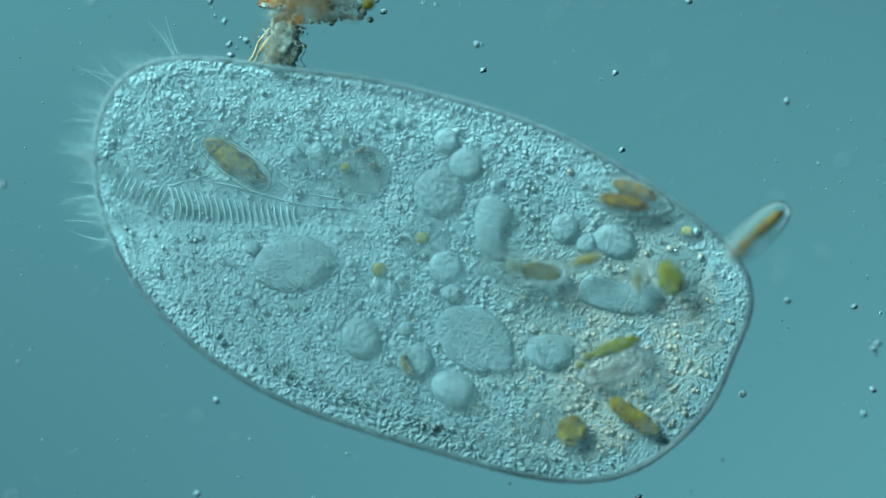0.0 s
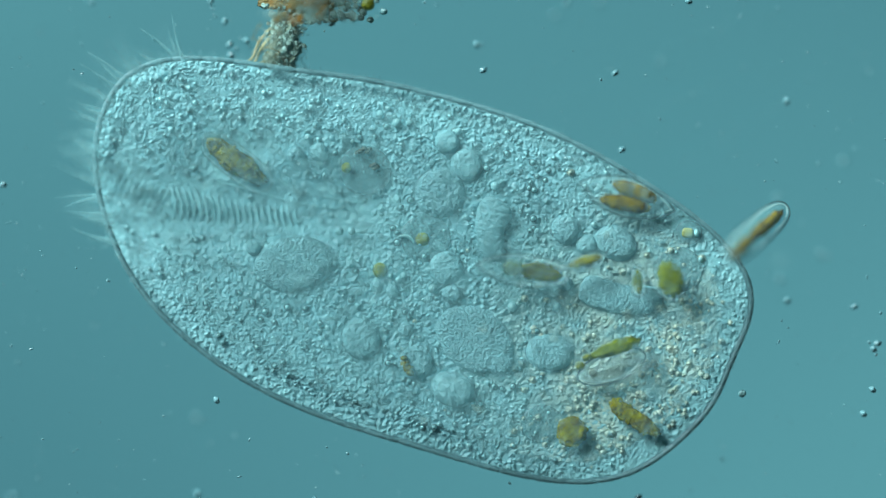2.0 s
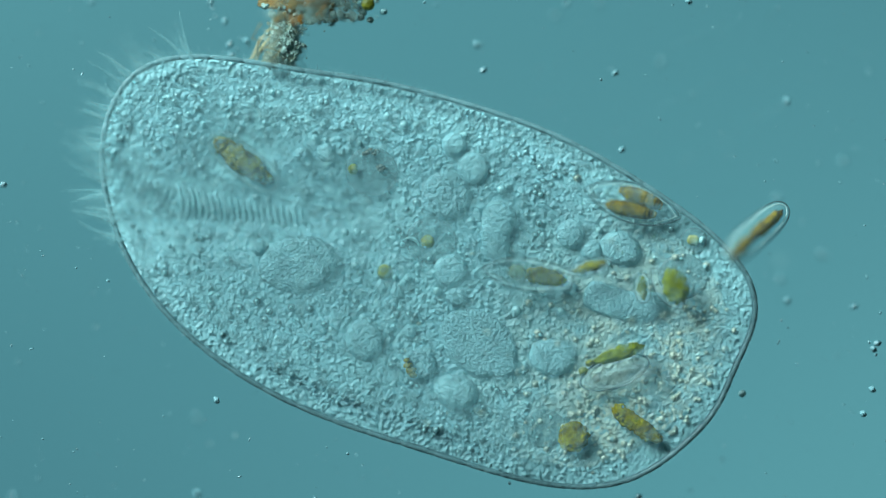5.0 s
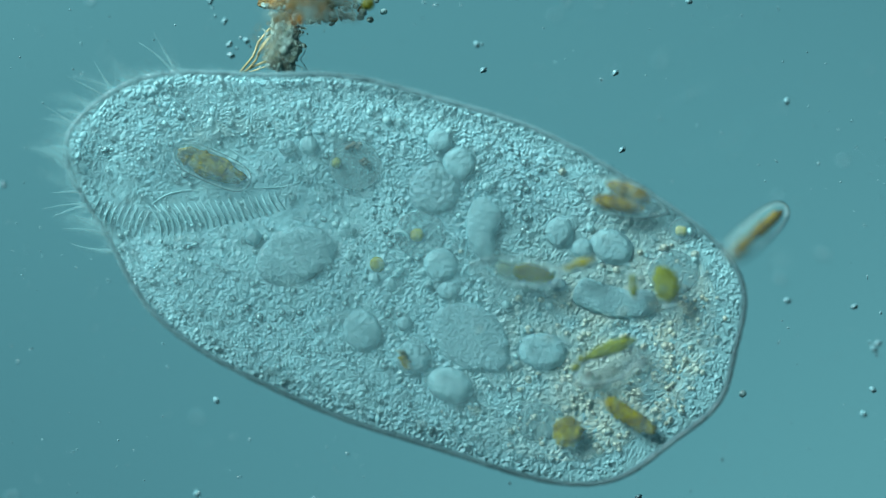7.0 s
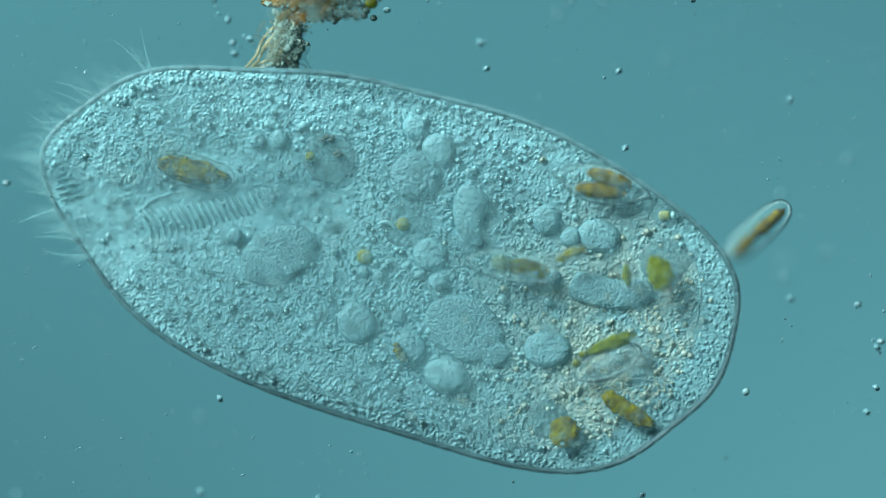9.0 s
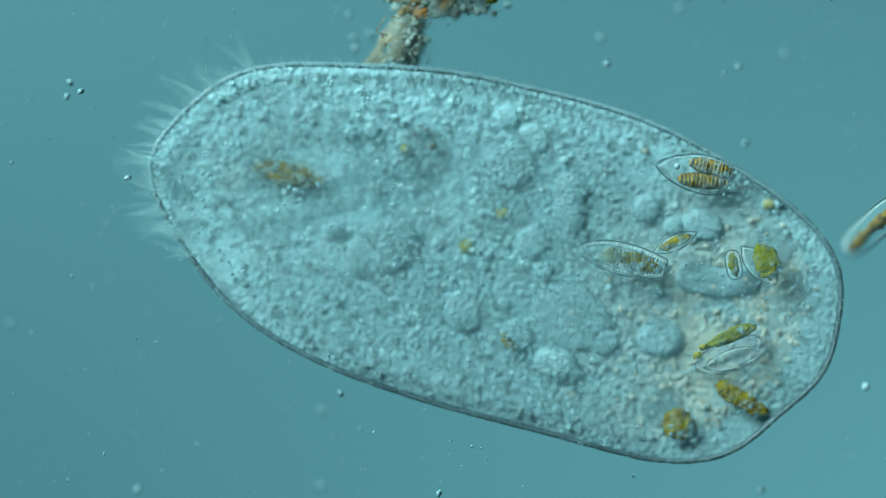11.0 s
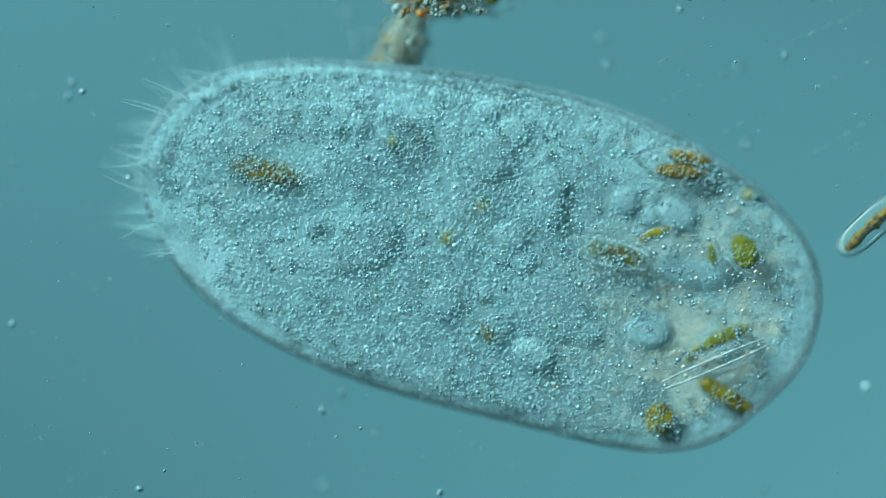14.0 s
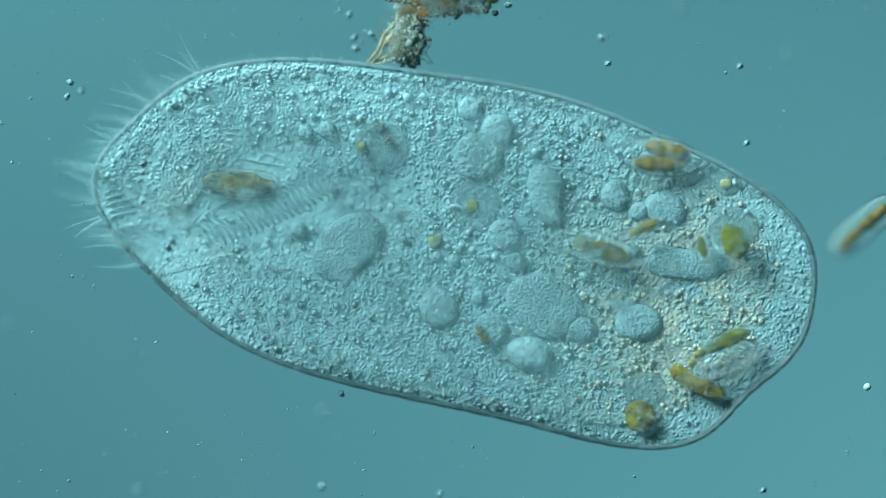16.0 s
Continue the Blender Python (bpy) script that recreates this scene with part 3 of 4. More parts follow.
# Dark outline of a shell with a painted glint along its inside.
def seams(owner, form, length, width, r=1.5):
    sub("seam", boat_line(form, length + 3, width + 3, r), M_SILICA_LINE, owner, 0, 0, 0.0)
    sub("seam_glint", boat_line(form, length, width, r * 0.6, 2.2 * r), M_GLINT, owner, 0, 0, 0.004)


def stripes(lx, ly, count, seed, taper):
    """A chloroplast of close cross bands, narrowing to one end."""
    g = random.Random(seed)
    pieces = [placed(blob(lx * 0.52 * U, ly * 0.5 * U, 0.0150, 0.12, 0.6, 3, seed, 2.0), 784, 441, -0.002)]
    for k in range(count):
        t = -1 + 2 * (k + 0.5) / count
        w = ly * 0.5 * (1 - 0.6 * abs(t) ** 3) * (1 - taper * t)
        pieces.append(placed(blob(lx / count * 0.40 * U, w * U, g.uniform(0.0155, 0.0170), 0.15, 0.7, 2, seed + k, 2.0), 784 + t * lx / 2, 441 + g.uniform(-1, 1), 0, g.uniform(-6, 6)))
    return joined(pieces)


d = organelle("swallowed_diatom", boat(POINTED, 176, 66, 34), M_SILICA, 1108, 346, 0.002, -16, 11, "boat-shaped diatom with two golden chloroplasts", "diatom")
seams(d, POINTED, 176, 66, 1.7)
sub("chloroplast", stripes(84, 29, 12, 3, -0.05), M_GOLD, d, 10, 13, 0.012, -5)
sub("chloroplast", stripes(92, 29, 13, 5, 0.15), M_GOLD, d, 0, -12, 0.012, 5)
sub("droplet", blob(6 * U, 6 * U, 0.01, 0.1, 1, 2), M_DROP, d, -52, 4, 0.01)
d = organelle("swallowed_diatom", boat(BLUNT, 158, 54, 26), M_SILICA, 925, 476, 0.026, -7, 0, "ribbed diatom with a beaded rim and an olive chloroplast", "ribbed")
seams(d, BLUNT, 158, 54, 1.2)
sub("chloroplast", clump([(6, 0, 13), (18, 3, 14), (28, -2, 14), (40, 1, 13), (48, -4, 10), (34, 6, 10)], 7, 0.012), mat("ribbed_chloroplast", (0.31, 0.31, 0.0), (0.15, 0.145, 0.0), rough=0.5, grain=60, bump=0.5, dist=0.01, spec=0.03), d, 2, 0, -0.022)
sub("pale_lobe", blob(17 * U, 14 * U, 0.012, 0.15, 0.7, 3, 8), mat("pale_green", (0.17, 0.30, 0.16), (0.14, 0.26, 0.14), see=0.4, grain=40), d, -20, 1, 0.004)
for k in range(13):
    for name, dz, r in (("rib", -0.008, 0.0022), ("rib", 0.014, 0.0008)):
        sub(name, tube([Vector((0, y * U, 0.005 - 0.005 * (y / 15) ** 2)) for y in (-15, -8, 0, 8, 15)], r, 6), M_RIB, d, -18 + 6.6 * k, 0, dz)
bead = ICO[1][0] * 0.0040, ICO[1][1]
for k in range(24):
    t = -0.88 + 1.80 * k / 23
    w = BLUNT(t) * 27 - 5
    for side in (1, -1):
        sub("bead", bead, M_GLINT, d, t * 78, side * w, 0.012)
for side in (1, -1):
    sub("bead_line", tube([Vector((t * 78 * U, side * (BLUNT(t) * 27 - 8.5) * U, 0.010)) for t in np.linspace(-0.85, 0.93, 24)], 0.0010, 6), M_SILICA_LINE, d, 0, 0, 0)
d = organelle("swallowed_diatom", boat(POINTED, 82, 25, 14), M_SILICA, 1035, 460, 0.026, 20, 0, "slim little diatom with an olive body")
seams(d, POINTED, 82, 25, 0.9)
sub("chloroplast", clump([(-16, 0, 9), (-6, 1, 10), (6, 0, 10), (16, -1, 8)], 9, 0.010, 0.2), M_OLIVE, d, 0, 0, 0.004)
d = organelle("swallowed_diatom", boat(POINTED, 88, 40, 20), M_SILICA, 1172, 496, 0.014, -52, 0, "leaf-shaped diatom beside a lumpy green algal body", "green")
seams(d, POINTED, 88, 40, 1.0)
sub("chloroplast", clump([(0, 10, 13), (8, 22, 12), (-10, 16, 11), (18, 12, 11), (12, 0, 10), (-4, 26, 9), (22, 24, 9), (26, 4, 8)], 4, 0.014, 0.3), M_GREEN, d, -4, 0, 0.008)
d = organelle("swallowed_diatom", boat(BOX, 50, 25, 16), M_SILICA, 1128, 496, 0.014, -84, 0, "small boxy diatom")
seams(d, BOX, 50, 25, 1.0)
sub("chloroplast", clump([(-9, 1, 7), (0, -2, 8), (9, 1, 7)], 6, 0.008, 0.2), M_GREEN, d, 0, 0, 0.004)
d = organelle("swallowed_diatom", boat(ROUNDED, 124, 52, 24), M_SILICA, 1082, 646, -0.012, 20, 0, "clear oval diatom shell with a green crescent", "oval")
seams(d, ROUNDED, 124, 52, 1.6)
sub("chloroplast", clump([(-22, -2, 7), (-10, 2, 9), (2, 3, 11), (14, 4, 12), (26, 2, 11), (36, -3, 8)], 14, 0.014, 0.25), M_GREEN, d, 10, 28, 0.016)
sub("chloroplast", blob(9 * U, 7 * U, 0.01, 0.3, 1, 3), M_BROWN, d, -34, 0, 0.014)
sub("chloroplast", blob(9 * U, 7 * U, 0.012, 0.3, 1, 3, 3), M_YELLOW, d, -52, 20, 0.02)
sub("chloroplast", blob(8 * U, 6 * U, 0.012, 0.3, 1, 3, 5), M_YELLOW, d, -36, 30, 0.02)
d = organelle("needle_diatom", boat(POINTED, 112, 34, 16), mat("clear_silica", (0.20, 0.42, 0.42), see=0.98, grain=60, spec=0.05), 1092, 654, 0.030, 13, 0, "clear narrow diatom shell with a pale crescent", "oval")
seams(d, POINTED, 112, 34, 0.9)
sub("crescent", capsule([(-30, 26), (-6, 27), (24, 16), (48, -8)], [4, 6, 7, 4], 0.5), mat("cream_crescent", (0.27, 0.48, 0.42), (0.23, 0.42, 0.37), see=0.78, grain=40), d, 0, 0, -0.006)
d = organelle("needle_diatom", boat(BOX, 198, 19, 8), M_FAINT, 1068, 657, 0.106, 19, 0, "long clear needle-shaped diatom shell", "oval")
# Painted glint on each edge, with a painted line of shade below it.
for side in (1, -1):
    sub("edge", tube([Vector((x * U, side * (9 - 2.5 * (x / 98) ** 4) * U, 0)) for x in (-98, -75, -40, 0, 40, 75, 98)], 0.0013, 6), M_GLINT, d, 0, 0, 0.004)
    sub("edge_shade", tube([Vector((x * U, (side * (9 - 2.5 * (x / 98) ** 4) - 2.6) * U, 0)) for x in (-98, -75, -40, 0, 40, 75, 98)], 0.0012, 6), M_SILICA_LINE, d, 0, 0, 0.003)
organelle("olive_body", clump([(-24, 17, 17), (-13, 9, 17), (1, 0, 14), (12, -8, 16), (24, -16, 16), (33, -21, 12), (20, -6, 10)], 21, 0.011, 0.3), M_OLIVE, 1118, 735, -0.018, 0, 0, "elongated two-lobed golden olive algal body", "olive")
organelle("olive_body", clump([(0, 0, 19), (-10, 8, 13), (11, -5, 14), (4, 12, 12), (-8, -10, 12)], 24, 0.011, 0.3), M_OLIVE, 1013, 763, -0.020, 0, 0, "round lumpy olive algal body", "round_olive")
organelle("brown_body", blob(26 * U, 22 * U, 0.02, 0.4, 1, 3, 9, 2), M_BROWN, 1040, 455, -0.09, 0, 0)
organelle("brown_body", blob(14 * U, 18 * U, 0.012, 0.5, 1, 3, 2, 2), M_BROWN, 722, 642, -0.046, 0, 0)

# gullet with the diatom that is being swallowed, and the rows of membranelles
d = organelle("swallowed_diatom", boat(BOX, 146, 54, 24), M_SILICA, 417, 287, -0.072, -37, 0, "blunt clear diatom with one golden chloroplast in the gullet", "gullet")
seams(d, BOX, 146, 54, 0.6)
sub("chloroplast", clump([(-40, 7, 11), (-40, -6, 11), (-26, 0, 17), (-11, 4, 17), (4, -3, 18), (19, 1, 17), (32, -6, 12), (34, 6, 12), (-14, -9, 12), (10, 9, 12), (42, 0, 9)], 12, 0.018, 0.3), M_DULLGOLD, d, -4, 0, 0.002)


def membranelles():
    """Two combs of curved plates along the mouth's lower lip."""
    for k in range(9):
        f = k / 8
        x, y = 207 + 84 * f, 322 + 32 * f
        path = [(x + 11 - 22 * t - 5 * math.sin(math.pi * t), y - 24 + 48 * t) for t in (0, .25, .5, .75, 1)]
        shape = tube([Vector(((px - x) * U, (y - py) * U, 0.008 * math.sin(math.pi * i / 4))) for i, (px, py) in enumerate(path)], [0.0012, 0.0024, 0.0028, 0.0024, 0.0012], 8, 1.2)
        organelle("membranelle", shape, M_MEMB, x, y, -0.090, 0, 0, "", "lip")
    for k in range(20):
        f = k / 19
        x, y = 300 + 225 * f, 357 + 26 * f + 6 * math.sin(math.pi * f)
        high = 64 - 27 * f
        path = [(x - 4 + 10 * t + 8 * math.sin(math.pi * t) * (1 - 1.6 * f), y - high / 2 + high * t) for t in (0, .25, .5, .75, 1)]
        shape = tube([Vector(((px - x) * U, (y - py) * U, 0.008 * math.sin(math.pi * i / 4))) for i, (px, py) in enumerate(path)], [0.0018, 0.0042, 0.0048, 0.0042, 0.0018], 8, 1.2)
        organelle("membranelle", shape, M_MEMB, x, y, -0.090, 0, 0, "", "mouth")


membranelles()
for pts in ([(300, 330), (340, 318), (400, 326), (470, 345), (540, 362), (640, 372)], [(390, 240), (430, 265), (470, 300), (520, 335), (600, 352), (700, 375)], [(292, 240), (318, 214), (350, 206), (400, 222), (444, 250), (490, 300), (520, 340)], [(300, 262), (330, 285), (358, 272)]):
    mx, my = pts[len(pts) // 2]
    organelle("gullet_fold", capsule([(px - mx, py - my) for px, py in pts], [1.7] * len(pts), 1.0), M_MEMB, mx, my, -0.087, 0, 0, "", "mouth")


# ---- droplets and grains in the plasm ----
def droplets():
    known = [(607, 243, 7), (622, 250, 5), (548, 190, 6), (700, 216, 8), (722, 215, 6), (670, 200, 6), (808, 231, 6), (543, 242, 6), (510, 254, 6),
             (619, 466, 7), (621, 408, 7), (600, 408, 7), (765, 509, 8), (875, 327, 8), (886, 320, 5), (906, 541, 9), (985, 540, 8), (976, 683, 6),
             (690, 487, 5), (705, 494, 6), (713, 486, 6), (632, 540, 5), (955, 505, 8), (1050, 395, 6)]
    meshes = {}
    for x, y, r in known + [(rng.uniform(200, 1300), rng.uniform(110, 840), rng.choice((2.5, 3, 3, 3.5, 4, 5))) for _ in range(420)]:
        p = P(x, y)
        if float(inside(p.x, p.y)) > 0.95 or (150 < x < 560 and 250 < y < 410) or math.hypot(x - 1150, y - 640) < 190:
            continue
        if (x, y, r) in known:
            z = -0.048
        else:
            z = float(endo_z(p.x, p.y)) + 0.008 - 0.25 * r * U
        key = r
        ob_mesh = meshes.get(key)
        if ob_mesh is None:
            v, f = blob(r * U, r * U, r * U, 0.04, 1, 3, r)
            me = bpy.data.meshes.new("droplet")
            me.from_pydata(v, [], f)
            me.polygons.foreach_set("use_smooth", [True] * len(me.polygons))
            me.materials.append(M_DROP)
            ob_mesh = meshes[key] = me
        if len(DRIFTING) > 340:
            break
        ob = new("droplet", ob_mesh)
        ob.parent = cell
        ob.location = P(x, y, z)
        DRIFTING.append((ob, x, y, z, 0, 0, ""))


droplets()


BODIES = [(P(x, y), rx, ry) for x, y, rx, ry in ((1105, 348, 66, 36), (412, 284, 52, 34), (950, 474, 58, 22), (1116, 737, 44, 30), (1013, 763, 26, 22), (1085, 640, 58, 34), (645, 300, 44, 42), (1178, 490, 22, 24), (1218, 408, 22, 20))]


def grains(name, count, sizes, z_of, material, label, where=None, clusters=1, level=1, tall=1.0, limit=0.93):
    v0, f0 = ICO[level]
    f0 = np.array(f0)
    vs, fs, made = [], [], 0
    gen = np.random.default_rng(count)
    while made < count:
        x, y = (gen.uniform(150, 1330), gen.uniform(90, 855)) if where is None else where(gen)
        m = gen.integers(1, clusters + 1)
        for _ in range(m):
            r = gen.choice(sizes) * U * gen.uniform(0.85, 1.15)
            p = P(x + gen.normal() * (7 if m > 1 else 0), y + gen.normal() * (6 if m > 1 else 0))
            s = float(inside(p.x, p.y))
            if s > limit or any(((p.x - a.x) / (rx * U)) ** 2 + ((p.y - a.y) / (ry * U)) ** 2 < 1 for a, rx, ry in BODIES):
                continue
            stretch = np.array([gen.uniform(0.9, 1.2), gen.uniform(0.9, 1.2), tall])
            vs.append(v0 * r * stretch + np.array([p.x, p.y, z_of(p.x, p.y, s, gen)]))
            fs.append(f0 + len(v0) * (len(vs) - 1))
            made += 1
        made += 0.02
    ob = mesh_object(name, np.concatenate(vs).tolist(), np.concatenate(fs).tolist(), material, cell, label)
    ob["kind"] = "stuff"
    return ob


SKIN = lambda x, y, s, g: shell_z(s) - 0.006 + g.normal() * 0.006
grains("granular_plasm", 800, (1.4, 1.8, 2.2), SKIN, M_DOT, "tiny clustered granules under the skin", None, 5)
grains("granular_plasm", 900, (1.7, 2.3, 3.0), lambda x, y, s, g: g.uniform(0.02, 0.09) * max(0.0, 1 - s ** 8) ** 0.5, M_PLASM, "fine lumpy plasm under the skin")
BAND = lambda g: (500 + g.normal() * 190, 430 + g.normal() * 130)
grains("refractile_granule", 120, (2.6, 3.4, 4.2), lambda x, y, s, g: g.uniform(0.06, 0.095) * max(0.0, 1 - s ** 8) ** 0.5, M_DROP, "larger shining granules under the skin", BAND, 2, 2)
REAR = lambda g: (1160 + g.normal() * 95, 665 + g.normal() * 85)
grains("food_residue", 40, (2.5, 3.5, 5.0), lambda x, y, s, g: float(endo_z(x, y)) + g.uniform(-0.003, 0.004), M_TAN, "tan granular food residue", REAR, 3, 2)
grains("food_residue", 26, (2.5, 3.5, 5.0), lambda x, y, s, g: float(endo_z(x, y)) + g.uniform(-0.004, 0.003), M_RESIDUE, "brownish granular food residue", REAR, 4, 2)


def ringed(name, count, sizes, z_of, core, edge, label, where, seed, crowd=1, wall=0.22):
    """Refractile granules: a painted highlight as core in a painted dark ring each; cores and rings are one layer each.
    """
    gen = np.random.default_rng(seed)
    v0, f0 = ICO[1]
    f0 = np.array(f0)
    a, b = np.meshgrid(np.arange(12), np.arange(5), indexing="ij")
    wa, wb = a.ravel() * 2 * math.pi / 12, b.ravel() * 2 * math.pi / 5
    hoop = np.c_[(1 + wall * np.cos(wb)) * np.cos(wa), (1 + wall * np.cos(wb)) * np.sin(wa), wall * np.sin(wb)]
    turn = np.array([(i * 5 + j, ((i + 1) % 12) * 5 + j, ((i + 1) % 12) * 5 + (j + 1) % 5, i * 5 + (j + 1) % 5) for i in range(12) for j in range(5)])
    cores, rings, made = [], [], 0
    while made < count:
        if crowd == 1 or gen.random() > 1 - 1.6 / crowd or not cores:
            x, y = where(gen)
        else:
            turned = gen.uniform(0, 2 * math.pi)
            x, y = x + 6.2 * math.cos(turned), y + 5.6 * math.sin(turned)
        p = P(x, y)
        s = float(inside(p.x, p.y))
        if s > 0.93 or any(((p.x - c.x) / (rx * U)) ** 2 + ((p.y - c.y) / (ry * U)) ** 2 < 1 for c, rx, ry in BODIES):
            made += 0.02
            continue
        q = gen.choice(sizes) * U * gen.uniform(0.85, 1.15)
        o = np.array([p.x, p.y, z_of(p.x, p.y, s, gen)])
        # Core shifted towards the lamp so its bright tone reads as a highlight.
        cores.append(v0 * q * (1 - 0.9 * wall) + o + np.array([-0.08 * q, 0.08 * q, 0.12 * q]))
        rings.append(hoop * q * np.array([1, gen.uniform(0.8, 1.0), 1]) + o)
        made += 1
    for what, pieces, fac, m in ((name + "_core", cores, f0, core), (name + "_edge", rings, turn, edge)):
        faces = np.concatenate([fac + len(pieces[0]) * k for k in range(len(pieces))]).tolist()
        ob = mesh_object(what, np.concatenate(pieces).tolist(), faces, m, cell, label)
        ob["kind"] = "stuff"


ANY = lambda g: (g.uniform(150, 1330), g.uniform(90, 855))
FORE = lambda g: (g.uniform(150, 1010), g.uniform(90, 855))
REARWIDE = lambda g: (1120 + g.normal() * 130, 620 + g.normal() * 120)
UPPER = lambda lo, hi: (lambda x, y, s, g: g.uniform(lo, hi) * max(0.0, 1 - s ** 8) ** 0.5)
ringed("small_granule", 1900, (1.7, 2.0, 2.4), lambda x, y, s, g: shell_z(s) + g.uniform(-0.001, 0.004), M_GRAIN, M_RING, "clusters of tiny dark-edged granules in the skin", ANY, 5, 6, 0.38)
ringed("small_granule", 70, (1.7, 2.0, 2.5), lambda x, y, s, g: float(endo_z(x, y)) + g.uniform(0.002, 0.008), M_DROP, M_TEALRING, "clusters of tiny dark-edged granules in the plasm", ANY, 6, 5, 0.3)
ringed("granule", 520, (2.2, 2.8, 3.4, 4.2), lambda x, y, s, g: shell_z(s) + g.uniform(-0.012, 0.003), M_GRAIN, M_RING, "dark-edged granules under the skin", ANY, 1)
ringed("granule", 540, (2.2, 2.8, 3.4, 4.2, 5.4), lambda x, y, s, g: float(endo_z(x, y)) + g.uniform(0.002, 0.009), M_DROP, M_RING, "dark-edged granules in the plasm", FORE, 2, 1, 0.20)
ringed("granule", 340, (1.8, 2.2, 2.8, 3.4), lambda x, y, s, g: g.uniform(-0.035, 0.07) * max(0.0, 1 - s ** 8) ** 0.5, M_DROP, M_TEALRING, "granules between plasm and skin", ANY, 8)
ringed("tan_granule", 45, (2.4, 3.0, 3.6), lambda x, y, s, g: shell_z(s) + g.uniform(-0.02, 0.003), M_RESIDUE, M_TANRING, "tan ringed granules of the rear", REARWIDE, 3, 1, 0.16)
ringed("tan_granule", 80, (2.6, 3.6, 4.6, 6.0), lambda x, y, s, g: float(endo_z(x, y)) + g.uniform(0.000, 0.006), M_TAN, M_TANRING, "tan ringed granules of the rear", REARWIDE, 4, 1, 0.17)
TAIL = lambda g: (1120 + g.normal() * 110, 715 + g.normal() * 60)
ringed("pale_granule", 130, (3.0, 3.8, 4.8, 5.8), lambda x, y, s, g: float(endo_z(x, y)) + g.uniform(-0.003, 0.006), M_TAN, M_TANRING, "pale round granules crowded in the tail", TAIL, 9, 3, 0.17)


# ---- cilia ----
ROOTS = {}         # angle on the edge at which each cirrus stands


def cilium(w, x, y, ang, length, thick, z, bend=0.2):
    path, n = [], 9
    for i in range(n):
        t = i / (n - 1)
        a = radians(ang) + bend * t
        path.append(Vector((length * t * U * math.cos(a), length * t * U * math.sin(a), 0.02 * t)))
    ob = organelle("cirrus", tube(path, [thick * U * (1 - 0.92 * i / (n - 1)) for i in range(n)], 6), M_CILIA, x, y, z, 0, 0, "", "head")
    ROOTS[ob.name] = w
    return ob


for k in range(108):
    if k % 6 == 0:
        tuft = rng.uniform(-24, 16)
    w = math.pi - 0.62 + 1.16 * (6 * (k // 6) + 0.45 * (k % 6)) / 107 + rng.uniform(-0.012, 0.012)
    p, q = outline(w + 0.12, 0.975), outline(w + 0.12, 1.2)
    a = math.degrees(math.atan2(q.y - p.y, q.x - p.x)) + tuft + rng.uniform(-9, 9)
    cilium(w + 0.12, 784 + p.x / U, 441 - p.y / U, a, rng.choice((36, 48, 62, 76, 92)), rng.uniform(2.2, 4.6), rng.uniform(-0.20, 0.20), rng.uniform(-0.25, 0.25))


def short_cilia():
    """A fringe of fine short cilia on each piece of the edge, longer at the head."""
    g = random.Random(31)
    for piece, w in BORDER:
        pieces = []
        head = max(0.0, math.cos(w - math.pi + 0.25)) ** 2
        for _ in range(20):
            u = w + g.uniform(-1, 1) * math.pi / len(BORDER)
            p, q = outline(u, 0.995), outline(u + g.uniform(-0.04, 0.04), 1.04)
            d = (q - p).normalized() * g.uniform(0.010, 0.022 + 0.022 * head)
            o = p - outline(w) + Vector((0, 0, g.uniform(-0.05, 0.06)))
            r = g.uniform(0.0008, 0.0016)
            pieces.append(tube([o, o + d * 0.5, o + d], [r, r * 0.8, r * 0.3], 5))
        ob = mesh_object("short_cilia", *joined(pieces), M_CILIA, piece, "fringe of fine short cilia")
        ob["kind"] = "stuff"


short_cilia()


